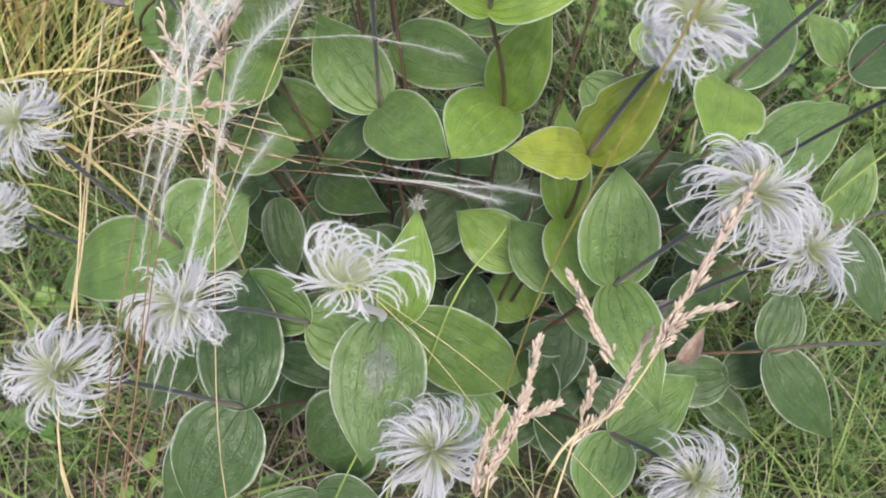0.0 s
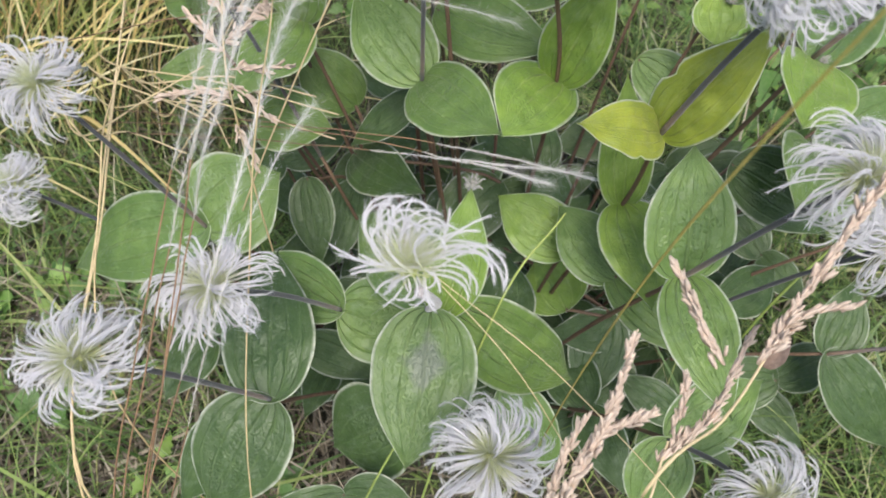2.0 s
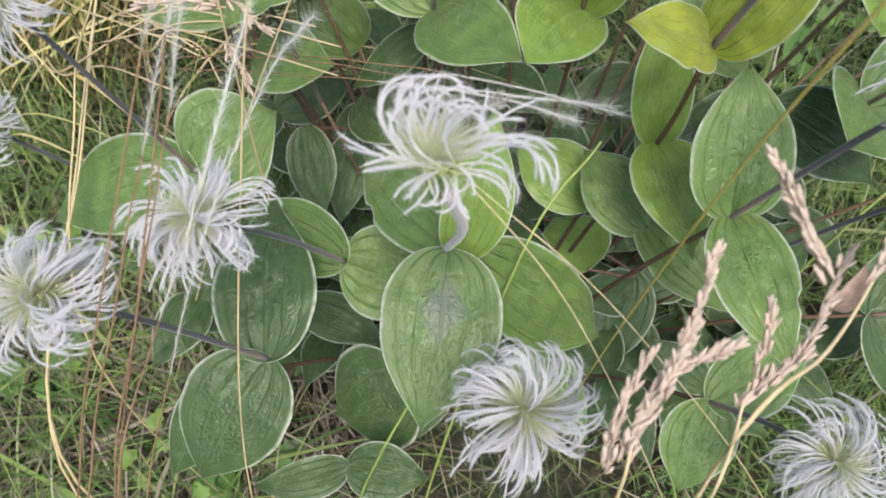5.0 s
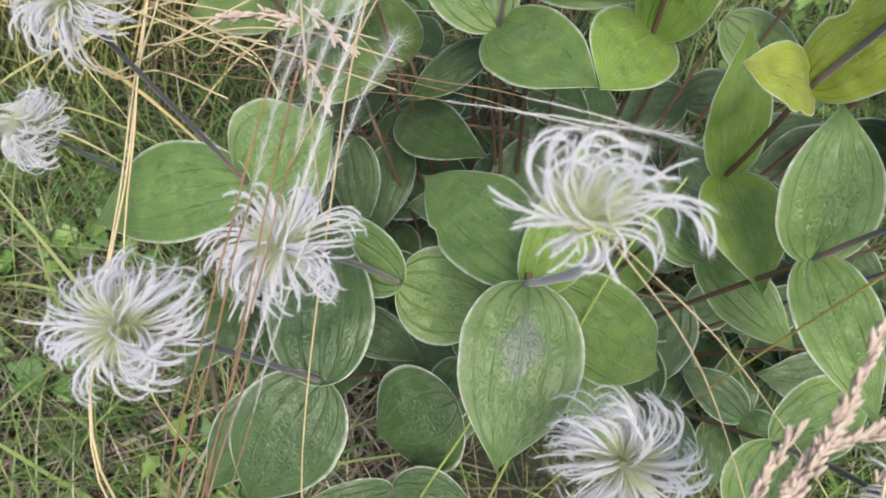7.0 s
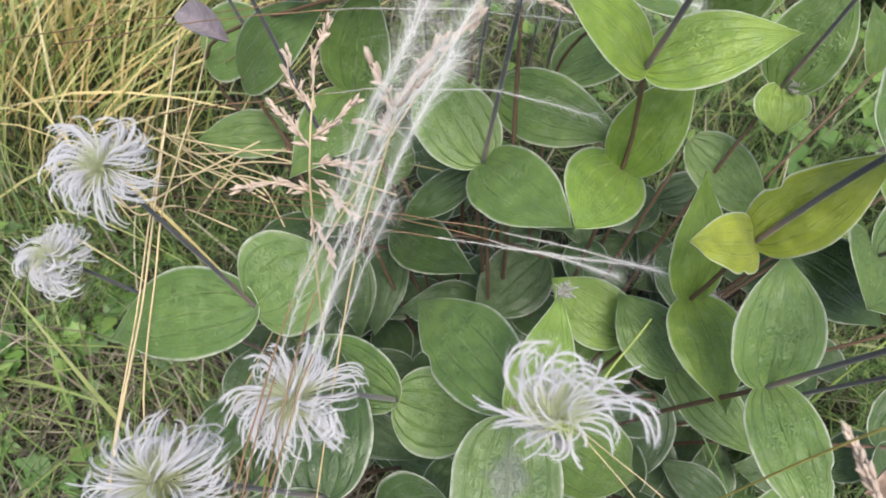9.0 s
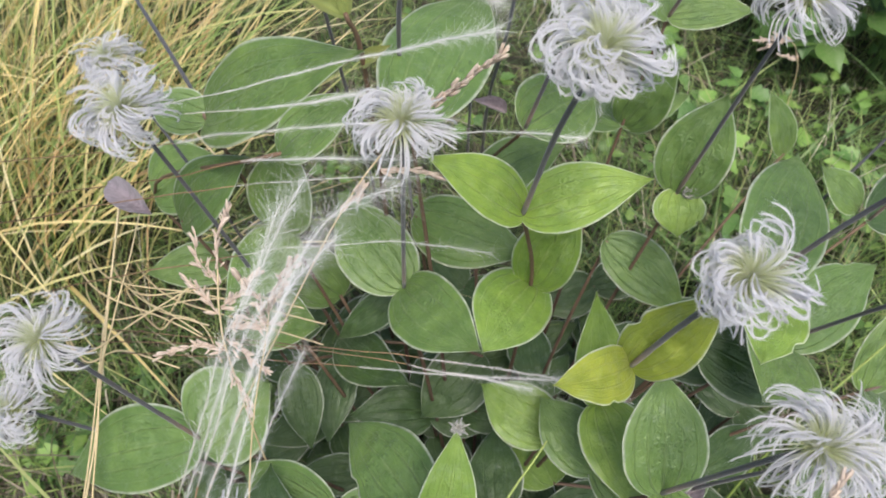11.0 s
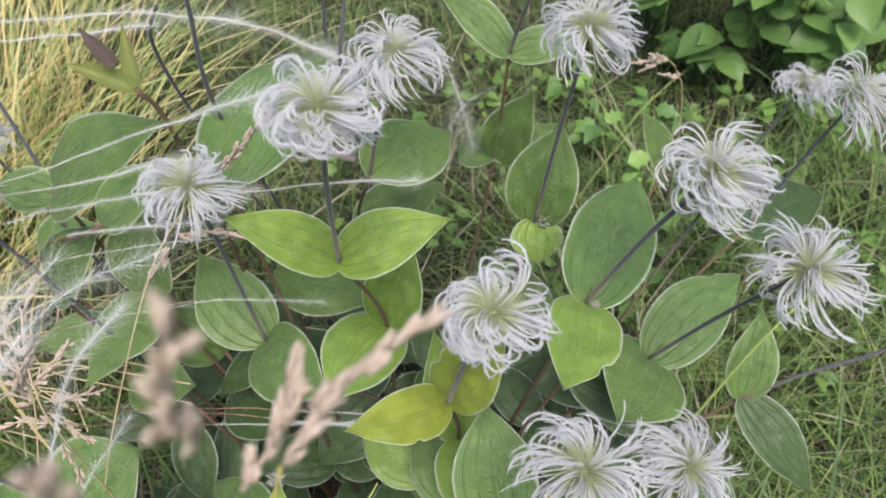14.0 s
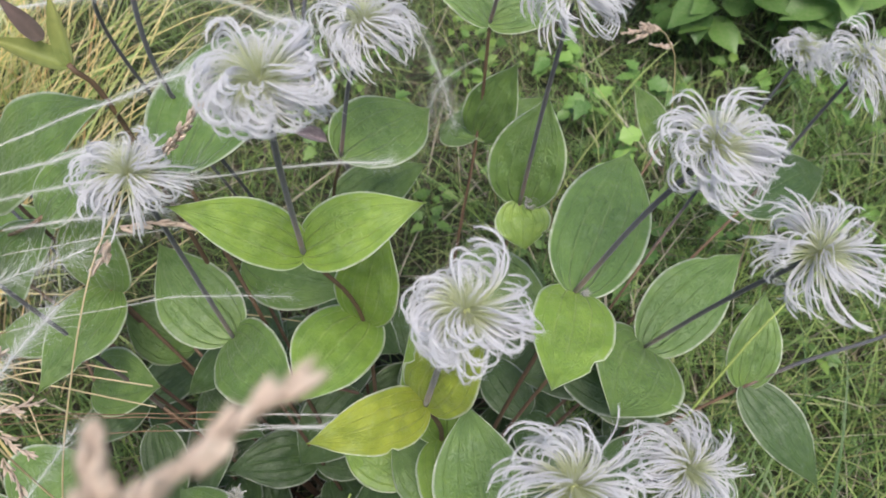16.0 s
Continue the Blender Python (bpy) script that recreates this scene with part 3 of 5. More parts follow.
stem(shoot, [(-0.109, 0.137, 0.269), (-0.126, 0.127, 0.335), (-0.142, 0.119, 0.382)], 0.00128, 0.0011, "stalk", STALK, "grey hairy stalk")
seed_head(shoot, (-0.144, 0.117, 0.390), (-0.178, -0.204, 0.962), 0.0195, 150, 0.3, seed=1)
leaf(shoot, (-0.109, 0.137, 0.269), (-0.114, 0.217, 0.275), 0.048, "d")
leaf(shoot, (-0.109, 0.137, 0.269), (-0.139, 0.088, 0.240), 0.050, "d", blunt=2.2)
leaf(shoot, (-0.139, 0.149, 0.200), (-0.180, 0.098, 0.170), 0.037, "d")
shoot = thing("clematis_shoot", (-0.009, 0.229, -0.010), "clematis shoot with paired green leaves and a fluffy seed head", "clematis", "shoots of the clematis clump")
stem(shoot, [(-0.009, 0.229, -0.010), (-0.018, 0.197, 0.192), (-0.025, 0.171, 0.320), (-0.027, 0.157, 0.340)], 0.0015, 0.0011)
stem(shoot, [(-0.028, 0.156, 0.345), (-0.022, 0.137, 0.397), (-0.025, 0.119, 0.448)], 0.0015, 0.0016, "stalk", PALESTALK, "pale woolly bent stalk")
seed_head(shoot, (-0.027, 0.125, 0.452), (-0.164, 0.821, 0.547), 0.0180, 164, 0.2, seed=3, spread=0.95, locks=SWEPT)
leaf(shoot, (-0.027, 0.157, 0.340), (-0.036, 0.095, 0.322), 0.044, "s", blunt=2.1)
leaf(shoot, (-0.017, 0.161, 0.330), (0.044, 0.157, 0.250), 0.040, "g", blunt=2.2)
leaf(shoot, (-0.025, 0.171, 0.320), (-0.072, 0.238, 0.278), 0.043, "g", torn=0.06)
leaf(shoot, (-0.023, 0.160, 0.330), (-0.011, 0.200, 0.372), 0.026, "b")
shoot = thing("clematis_shoot", (0.029, 0.232, -0.010), "clematis shoot with paired green leaves and a fluffy seed head", "clematis", "shoots of the clematis clump")
stem(shoot, [(0.029, 0.232, -0.010), (0.059, 0.204, 0.195), (0.084, 0.181, 0.327)], 0.0015, 0.0011)
stem(shoot, [(0.084, 0.181, 0.327), (0.098, 0.174, 0.385), (0.111, 0.170, 0.423)], 0.00128, 0.0011, "stalk", STALK, "grey hairy stalk")
seed_head(shoot, (0.112, 0.168, 0.431), (0.172, -0.175, 0.970), 0.0190, 156, 0.3, seed=19)
leaf(shoot, (0.084, 0.181, 0.327), (0.084, 0.226, 0.366), 0.040, "g", blunt=2.1)
leaf(shoot, (0.084, 0.181, 0.327), (0.098, 0.118, 0.324), 0.033, "g", torn=0.04)
shoot = thing("clematis_shoot", (0.024, 0.253, -0.010), "clematis shoot with yellowing top leaves and fluffy seed head", "clematis", "shoots of the clematis clump")
stem(shoot, [(0.024, 0.253, -0.010), (0.049, 0.245, 0.176), (0.069, 0.239, 0.292), (0.067, 0.224, 0.376)], 0.0015, 0.0011)
stem(shoot, [(0.067, 0.224, 0.376), (0.077, 0.219, 0.425), (0.086, 0.214, 0.461)], 0.00128, 0.0011, "stalk", STALK, "grey hairy stalk")
seed_head(shoot, (0.087, 0.213, 0.469), (0.101, -0.204, 0.974), 0.0227, 158, 1.4, seed=9)
leaf(shoot, (0.069, 0.239, 0.292), (0.063, 0.277, 0.350), 0.029, "b")
leaf(shoot, (0.069, 0.239, 0.292), (0.079, 0.180, 0.290), 0.039, "b")
leaf(shoot, (0.067, 0.224, 0.376), (0.026, 0.200, 0.414), 0.024, "y", blunt=2.2, torn=0.05)
leaf(shoot, (0.067, 0.224, 0.376), (0.095, 0.227, 0.435), 0.031, "y", torn=0.07)
shoot = thing("clematis_shoot", (0.018, 0.254, -0.010), "clematis shoot with paired oval green leaves", "clematis", "shoots of the clematis clump")
stem(shoot, [(0.018, 0.254, -0.010), (0.036, 0.248, 0.142), (0.051, 0.244, 0.230), (0.072, 0.216, 0.250)], 0.0015, 0.0011)
leaf(shoot, (0.072, 0.216, 0.250), (0.040, 0.257, 0.260), 0.037, "g", blunt=2.1)
leaf(shoot, (0.072, 0.216, 0.250), (0.114, 0.173, 0.240), 0.031, "g", lobe=0.1)
leaf(shoot, (0.051, 0.244, 0.230), (0.006, 0.275, 0.240), 0.040, "b", blunt=2.1)
shoot = thing("clematis_shoot", (0.049, 0.263, -0.010), "clematis shoot with paired green leaves and a fluffy seed head", "clematis", "shoots of the clematis clump")
stem(shoot, [(0.049, 0.263, -0.010), (0.099, 0.267, 0.219), (0.140, 0.270, 0.370)], 0.0015, 0.0011)
stem(shoot, [(0.140, 0.270, 0.370), (0.162, 0.269, 0.422), (0.181, 0.268, 0.455)], 0.00128, 0.0011, "stalk", STALK, "grey hairy stalk")
seed_head(shoot, (0.183, 0.267, 0.462), (0.286, -0.119, 0.951), 0.0211, 169, 0.6, seed=14, wind=(0.6, -0.35, -0.15))
leaf(shoot, (0.140, 0.270, 0.370), (0.196, 0.371, 0.342), 0.047, "g")
leaf(shoot, (0.140, 0.270, 0.370), (0.117, 0.216, 0.391), 0.037, "b", blunt=2.3, torn=0.05)
shoot = thing("clematis_shoot", (0.068, 0.270, -0.010), "clematis shoot with paired green leaves and a fluffy seed head", "clematis", "shoots of the clematis clump")
stem(shoot, [(0.068, 0.270, -0.010), (0.138, 0.281, 0.157), (0.195, 0.290, 0.257)], 0.0015, 0.0011)
stem(shoot, [(0.195, 0.290, 0.257), (0.212, 0.268, 0.342), (0.227, 0.249, 0.407)], 0.00128, 0.0011, "stalk", STALK, "grey hairy stalk")
seed_head(shoot, (0.228, 0.247, 0.414), (0.131, -0.270, 0.954), 0.0238, 166, 0.4, seed=17, wind=(0.75, -0.3, -0.2))
leaf(shoot, (0.195, 0.290, 0.257), (0.273, 0.344, 0.258), 0.046, "g", torn=0.05)
leaf(shoot, (0.195, 0.290, 0.257), (0.157, 0.237, 0.293), 0.060, "g", blunt=2.1, lobe=0.1)
shoot = thing("clematis_shoot", (0.090, 0.264, -0.010), "clematis shoot with paired oval green leaves", "clematis", "shoots of the clematis clump")
stem(shoot, [(0.090, 0.264, -0.010), (0.183, 0.268, 0.136), (0.258, 0.271, 0.220)], 0.0015, 0.0011)
leaf(shoot, (0.258, 0.271, 0.220), (0.274, 0.312, 0.264), 0.033, "g")
leaf(shoot, (0.258, 0.271, 0.220), (0.294, 0.213, 0.183), 0.034, "d")
shoot = thing("clematis_shoot", (0.047, 0.300, -0.010), "clematis shoot with paired green leaves and a fluffy seed head", "clematis", "shoots of the clematis clump")
stem(shoot, [(0.047, 0.300, -0.010), (0.095, 0.340, 0.183), (0.134, 0.373, 0.305)], 0.0015, 0.0011)
stem(shoot, [(0.134, 0.373, 0.305), (0.145, 0.370, 0.388), (0.155, 0.369, 0.450)], 0.00128, 0.0011, "stalk", STALK, "grey hairy stalk")
seed_head(shoot, (0.156, 0.368, 0.458), (0.093, -0.122, 0.988), 0.0229, 162, 0.4, seed=13, wind=(0.4, -0.45, -0.3))
leaf(shoot, (0.134, 0.373, 0.305), (0.155, 0.399, 0.365), 0.045, "g", blunt=2.1)
leaf(shoot, (0.134, 0.373, 0.305), (0.133, 0.349, 0.290), 0.034, "b", blunt=2.1, torn=0.05, lobe=0.1)
shoot = thing("clematis_shoot", (0.042, 0.331, -0.010), "clematis shoot with paired oval green leaves", "clematis", "shoots of the clematis clump")
stem(shoot, [(0.042, 0.331, -0.010), (0.085, 0.404, 0.164), (0.120, 0.464, 0.270), (0.132, 0.466, 0.367)], 0.0015, 0.0011)
leaf(shoot, (0.132, 0.466, 0.367), (0.087, 0.502, 0.400), 0.027, "g")
leaf(shoot, (0.132, 0.466, 0.367), (0.186, 0.464, 0.370), 0.027, "g")
leaf(shoot, (0.120, 0.464, 0.270), (0.150, 0.468, 0.330), 0.039, "g")
leaf(shoot, (0.120, 0.464, 0.270), (0.096, 0.499, 0.250), 0.035, "g", blunt=2.1)
leaf(shoot, (0.120, 0.464, 0.270), (0.173, 0.483, 0.280), 0.023, "g")
shoot = thing("clematis_shoot", (-0.064, 0.298, -0.010), "clematis shoot with paired oval green leaves", "clematis", "shoots of the clematis clump")
stem(shoot, [(-0.064, 0.298, -0.010), (-0.129, 0.337, 0.180), (-0.182, 0.368, 0.298)], 0.0015, 0.0011)
leaf(shoot, (-0.182, 0.368, 0.298), (-0.123, 0.367, 0.360), 0.043, "g")
shoot = thing("clematis_shoot", (-0.059, 0.299, -0.010), "clematis shoot with paired oval green leaves", "clematis", "shoots of the clematis clump")
stem(shoot, [(-0.059, 0.299, -0.010), (-0.118, 0.339, 0.147), (-0.167, 0.372, 0.240), (-0.146, 0.326, 0.246)], 0.0015, 0.0011)
leaf(shoot, (-0.167, 0.372, 0.240), (-0.226, 0.364, 0.240), 0.033, "g")
leaf(shoot, (-0.146, 0.326, 0.246), (-0.095, 0.306, 0.264), 0.043, "g", blunt=2.1)
shoot = thing("clematis_shoot", (0.003, 0.282, -0.010), "clematis shoot with paired oval green leaves", "clematis", "shoots of the clematis clump")
stem(shoot, [(0.003, 0.282, -0.010), (0.007, 0.304, 0.114), (0.010, 0.322, 0.180), (-0.091, 0.330, 0.200)], 0.0015, 0.0011)
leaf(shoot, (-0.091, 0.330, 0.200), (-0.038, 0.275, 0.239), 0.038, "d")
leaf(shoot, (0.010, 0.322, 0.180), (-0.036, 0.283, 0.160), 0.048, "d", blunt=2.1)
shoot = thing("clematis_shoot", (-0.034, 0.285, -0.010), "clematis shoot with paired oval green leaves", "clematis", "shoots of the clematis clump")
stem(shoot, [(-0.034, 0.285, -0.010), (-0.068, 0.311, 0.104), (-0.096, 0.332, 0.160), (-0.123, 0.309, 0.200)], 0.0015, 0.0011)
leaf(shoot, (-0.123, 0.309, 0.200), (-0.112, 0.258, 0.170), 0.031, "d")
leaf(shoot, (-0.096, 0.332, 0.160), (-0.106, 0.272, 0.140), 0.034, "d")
shoot = thing("clematis_shoot", (0.035, 0.300, -0.010), "clematis shoot with paired oval green leaves", "clematis", "shoots of the clematis clump")
stem(shoot, [(0.035, 0.300, -0.010), (0.070, 0.341, 0.153), (0.099, 0.374, 0.250)], 0.0015, 0.0011)
leaf(shoot, (0.099, 0.374, 0.250), (0.153, 0.331, 0.220), 0.042, "g")
shoot = thing("clematis_shoot", (0.052, 0.271, -0.010), "clematis shoot with paired oval green leaves", "clematis", "shoots of the clematis clump")
stem(shoot, [(0.052, 0.271, -0.010), (0.105, 0.283, 0.153), (0.148, 0.293, 0.250)], 0.0015, 0.0011)
leaf(shoot, (0.148, 0.293, 0.250), (0.210, 0.261, 0.220), 0.049, "d")
shoot = thing("clematis_shoot", (0.065, 0.277, -0.010), "clematis shoot with paired oval green leaves", "clematis", "shoots of the clematis clump")
stem(shoot, [(0.065, 0.277, -0.010), (0.131, 0.295, 0.126), (0.185, 0.310, 0.200)], 0.0015, 0.0011)
leaf(shoot, (0.185, 0.310, 0.200), (0.123, 0.305, 0.200), 0.045, "d", blunt=2.1)
shoot = thing("clematis_shoot", (0.107, 0.311, -0.010), "clematis shoot with paired green leaves and a fluffy seed head", "clematis", "shoots of the clematis clump")
stem(shoot, [(0.107, 0.311, -0.010), (0.216, 0.363, 0.136), (0.306, 0.406, 0.220)], 0.0015, 0.0011)
stem(shoot, [(0.306, 0.406, 0.220), (0.329, 0.411, 0.286), (0.350, 0.416, 0.333)], 0.00128, 0.0011, "stalk", STALK, "grey hairy stalk")
seed_head(shoot, (0.352, 0.416, 0.340), (0.242, -0.049, 0.969), 0.0273, 159, 0.5, seed=16, wind=(0.35, -0.4, -0.3))
leaf(shoot, (0.306, 0.406, 0.220), (0.408, 0.465, 0.169), 0.051, "d")
leaf(shoot, (0.301, 0.418, 0.220), (0.266, 0.436, 0.250), 0.030, "g")
shoot = thing("clematis_shoot", (0.095, 0.341, -0.010), "clematis shoot with paired oval green leaves", "clematis", "shoots of the clematis clump")
stem(shoot, [(0.095, 0.341, -0.010), (0.193, 0.423, 0.126), (0.272, 0.490, 0.200)], 0.0015, 0.0011)
leaf(shoot, (0.272, 0.490, 0.200), (0.249, 0.513, 0.251), 0.027, "g")
shoot = thing("clematis_shoot", (0.077, 0.240, -0.010), "clematis shoot with paired oval green leaves", "clematis", "shoots of the clematis clump")
stem(shoot, [(0.077, 0.240, -0.010), (0.156, 0.219, 0.109), (0.221, 0.202, 0.170)], 0.0015, 0.0011)
leaf(shoot, (0.221, 0.202, 0.170), (0.239, 0.246, 0.190), 0.034, "d")
leaf(shoot, (0.221, 0.202, 0.170), (0.275, 0.153, 0.120), 0.041, "d")
shoot = thing("clematis_shoot", (0.031, 0.212, -0.010), "clematis shoot with paired green leaves and a fluffy seed head", "clematis", "shoots of the clematis clump")
stem(shoot, [(0.031, 0.212, -0.010), (0.063, 0.164, 0.159), (0.089, 0.124, 0.260)], 0.0015, 0.0011)
stem(shoot, [(0.089, 0.124, 0.260), (0.100, 0.107, 0.293), (0.109, 0.093, 0.308)], 0.00128, 0.0011, "stalk", STALK, "grey hairy stalk")
seed_head(shoot, (0.111, 0.089, 0.315), (0.212, -0.442, 0.871), 0.0204, 163, 0.8, seed=20)
leaf(shoot, (0.089, 0.124, 0.260), (0.140, 0.156, 0.260), 0.036, "g")
leaf(shoot, (0.089, 0.124, 0.260), (0.076, 0.088, 0.240), 0.034, "g", blunt=2.1)
shoot = thing("clematis_shoot", (-0.018, 0.221, -0.010), "clematis shoot with paired oval green leaves", "clematis", "shoots of the clematis clump")
stem(shoot, [(-0.018, 0.221, -0.010), (-0.035, 0.181, 0.126), (-0.050, 0.149, 0.200)], 0.0015, 0.0011)
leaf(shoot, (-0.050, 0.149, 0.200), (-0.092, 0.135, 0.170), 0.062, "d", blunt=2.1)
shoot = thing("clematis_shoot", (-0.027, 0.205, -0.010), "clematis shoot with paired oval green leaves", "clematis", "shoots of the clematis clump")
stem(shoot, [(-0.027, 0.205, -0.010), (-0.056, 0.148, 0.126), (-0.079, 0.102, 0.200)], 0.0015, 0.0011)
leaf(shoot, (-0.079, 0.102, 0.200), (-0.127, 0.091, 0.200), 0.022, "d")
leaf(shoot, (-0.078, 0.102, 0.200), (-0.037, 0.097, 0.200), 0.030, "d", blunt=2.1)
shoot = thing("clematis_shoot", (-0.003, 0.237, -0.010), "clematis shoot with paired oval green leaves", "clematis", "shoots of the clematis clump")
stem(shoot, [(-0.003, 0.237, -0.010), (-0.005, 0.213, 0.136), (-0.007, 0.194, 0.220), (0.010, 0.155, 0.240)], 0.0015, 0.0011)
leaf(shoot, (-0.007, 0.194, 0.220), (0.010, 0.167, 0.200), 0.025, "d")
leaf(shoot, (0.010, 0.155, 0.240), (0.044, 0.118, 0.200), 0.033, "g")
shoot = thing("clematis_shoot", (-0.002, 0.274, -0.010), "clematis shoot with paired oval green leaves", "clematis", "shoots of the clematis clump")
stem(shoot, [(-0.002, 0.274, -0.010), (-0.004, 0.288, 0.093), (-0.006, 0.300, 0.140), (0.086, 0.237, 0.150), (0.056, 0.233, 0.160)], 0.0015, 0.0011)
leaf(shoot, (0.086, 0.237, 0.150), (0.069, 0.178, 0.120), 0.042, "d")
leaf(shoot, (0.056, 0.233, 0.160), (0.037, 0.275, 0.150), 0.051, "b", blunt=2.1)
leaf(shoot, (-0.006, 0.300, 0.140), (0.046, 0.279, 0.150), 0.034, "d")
shoot = thing("clematis_shoot", (-0.040, 0.293, -0.010), "clematis shoot with paired oval green leaves", "clematis", "shoots of the clematis clump")
stem(shoot, [(-0.040, 0.293, -0.010), (-0.080, 0.326, 0.183), (-0.113, 0.353, 0.305)], 0.0015, 0.0011)
leaf(shoot, (-0.113, 0.353, 0.305), (-0.100, 0.375, 0.370), 0.041, "g")
leaf(shoot, (-0.113, 0.353, 0.305), (-0.141, 0.289, 0.311), 0.039, "g", torn=0.07)
shoot = thing("clematis_shoot", (-0.031, 0.290, -0.010), "clematis shoot with paired oval green leaves", "clematis", "shoots of the clematis clump")
stem(shoot, [(-0.031, 0.290, -0.010), (-0.062, 0.321, 0.144), (-0.088, 0.346, 0.234)], 0.0015, 0.0011)
leaf(shoot, (-0.088, 0.346, 0.234), (-0.122, 0.365, 0.270), 0.041, "g", blunt=2.1)
shoot = thing("clematis_shoot", (-0.052, 0.303, -0.010), "clematis shoot with paired oval green leaves", "clematis", "shoots of the clematis clump")
stem(shoot, [(-0.052, 0.303, -0.010), (-0.104, 0.347, 0.221), (-0.147, 0.383, 0.374)], 0.0015, 0.0011)
leaf(shoot, (-0.147, 0.383, 0.374), (-0.048, 0.347, 0.452), 0.053, "g")
leaf(shoot, (-0.147, 0.383, 0.374), (-0.180, 0.392, 0.380), 0.028, "g", blunt=2.1)
shoot = thing("clematis_shoot", (-0.082, 0.322, -0.010), "clematis shoot with paired oval green leaves", "clematis", "shoots of the clematis clump")
stem(shoot, [(-0.082, 0.322, -0.010), (-0.165, 0.386, 0.147), (-0.233, 0.437, 0.240), (-0.090, 0.321, 0.414)], 0.0015, 0.0011)
leaf(shoot, (-0.090, 0.321, 0.414), (-0.049, 0.332, 0.441), 0.027, "g")
leaf(shoot, (-0.233, 0.437, 0.240), (-0.177, 0.445, 0.270), 0.055, "g", blunt=2.1)
shoot = thing("clematis_shoot", (0.004, 0.319, -0.010), "clematis shoot with paired green leaves and a fluffy seed head", "clematis", "shoots of the clematis clump")
stem(shoot, [(0.004, 0.319, -0.010), (0.009, 0.379, 0.153), (0.012, 0.428, 0.250), (0.035, 0.385, 0.356)], 0.0015, 0.0011)
stem(shoot, [(0.035, 0.385, 0.356), (0.048, 0.387, 0.404), (0.060, 0.389, 0.432)], 0.00128, 0.0011, "stalk", STALK, "grey hairy stalk")
seed_head(shoot, (0.062, 0.388, 0.440), (0.206, -0.079, 0.975), 0.0217, 172, 0.4, seed=11, wind=(0.35, -0.45, -0.3))
leaf(shoot, (0.035, 0.385, 0.356), (0.089, 0.446, 0.322), 0.051, "g")
leaf(shoot, (0.012, 0.428, 0.250), (0.082, 0.471, 0.240), 0.042, "g")
shoot = thing("clematis_shoot", (-0.010, 0.286, -0.010), "clematis shoot with paired oval green leaves", "clematis", "shoots of the clematis clump")
stem(shoot, [(-0.010, 0.286, -0.010), (-0.020, 0.313, 0.245), (-0.029, 0.335, 0.417)], 0.0015, 0.0011)
leaf(shoot, (-0.029, 0.335, 0.417), (0.016, 0.469, 0.385), 0.058, "g")
shoot = thing("clematis_shoot", (-0.001, 0.202, -0.010), "bare grey clematis stalk with a fluffy white seed head", "clematis", "shoots of the clematis clump")
stem(shoot, [(-0.001, 0.202, -0.010), (-0.002, 0.148, 0.194)], 0.0015, 0.0011)
stem(shoot, [(-0.002, 0.148, 0.194), (-0.002, 0.120, 0.287), (-0.003, 0.096, 0.361)], 0.00128, 0.0011, "stalk", STALK, "grey hairy stalk")
seed_head(shoot, (-0.003, 0.093, 0.368), (-0.003, -0.294, 0.956), 0.0191, 171, 0.4, seed=4)
shoot = thing("clematis_shoot", (-0.092, 0.256, -0.010), "bare grey clematis stalk with a fluffy white seed head", "clematis", "shoots of the clematis clump")
stem(shoot, [(-0.092, 0.256, -0.010), (-0.178, 0.253, 0.152)], 0.0015, 0.0011)
stem(shoot, [(-0.178, 0.253, 0.152), (-0.221, 0.251, 0.224), (-0.261, 0.251, 0.277)], 0.00128, 0.0011, "stalk", STALK, "grey hairy stalk")
seed_head(shoot, (-0.264, 0.250, 0.284), (-0.374, -0.118, 0.920), 0.0204, 161, 1.2, seed=6)
shoot = thing("clematis_shoot", (-0.057, 0.287, -0.010), "bare grey clematis stalk with a fluffy white seed head", "clematis", "shoots of the clematis clump")
stem(shoot, [(-0.057, 0.287, -0.010), (-0.109, 0.311, 0.226)], 0.0015, 0.0011)
stem(shoot, [(-0.109, 0.311, 0.226), (-0.135, 0.324, 0.335), (-0.160, 0.336, 0.424)], 0.00128, 0.0011, "stalk", STALK, "grey hairy stalk")
seed_head(shoot, (-0.162, 0.336, 0.432), (-0.166, -0.023, 0.986), 0.0228, 168, 1.2, seed=7)
shoot = thing("clematis_shoot", (-0.084, 0.337, -0.010), "bare grey clematis stalk with a fluffy white seed head", "clematis", "shoots of the clematis clump")
stem(shoot, [(-0.084, 0.337, -0.010), (-0.162, 0.408, 0.177)], 0.0015, 0.0011)
stem(shoot, [(-0.162, 0.408, 0.177), (-0.201, 0.444, 0.262), (-0.238, 0.479, 0.327)], 0.00128, 0.0011, "stalk", STALK, "grey hairy stalk")
seed_head(shoot, (-0.240, 0.480, 0.335), (-0.292, 0.161, 0.943), 0.0230, 151, 1.2, seed=8)
shoot = thing("clematis_shoot", (0.125, 0.336, -0.010), "bare grey clematis stalk with a fluffy white seed head", "clematis", "shoots of the clematis clump")
stem(shoot, [(0.125, 0.336, -0.010), (0.240, 0.407, 0.157)], 0.0015, 0.0011)
stem(shoot, [(0.240, 0.407, 0.157), (0.298, 0.442, 0.231), (0.352, 0.477, 0.286)], 0.00128, 0.0011, "stalk", STALK, "grey hairy stalk")
seed_head(shoot, (0.356, 0.478, 0.293), (0.439, 0.159, 0.884), 0.0211, 152, 1.0, seed=15)
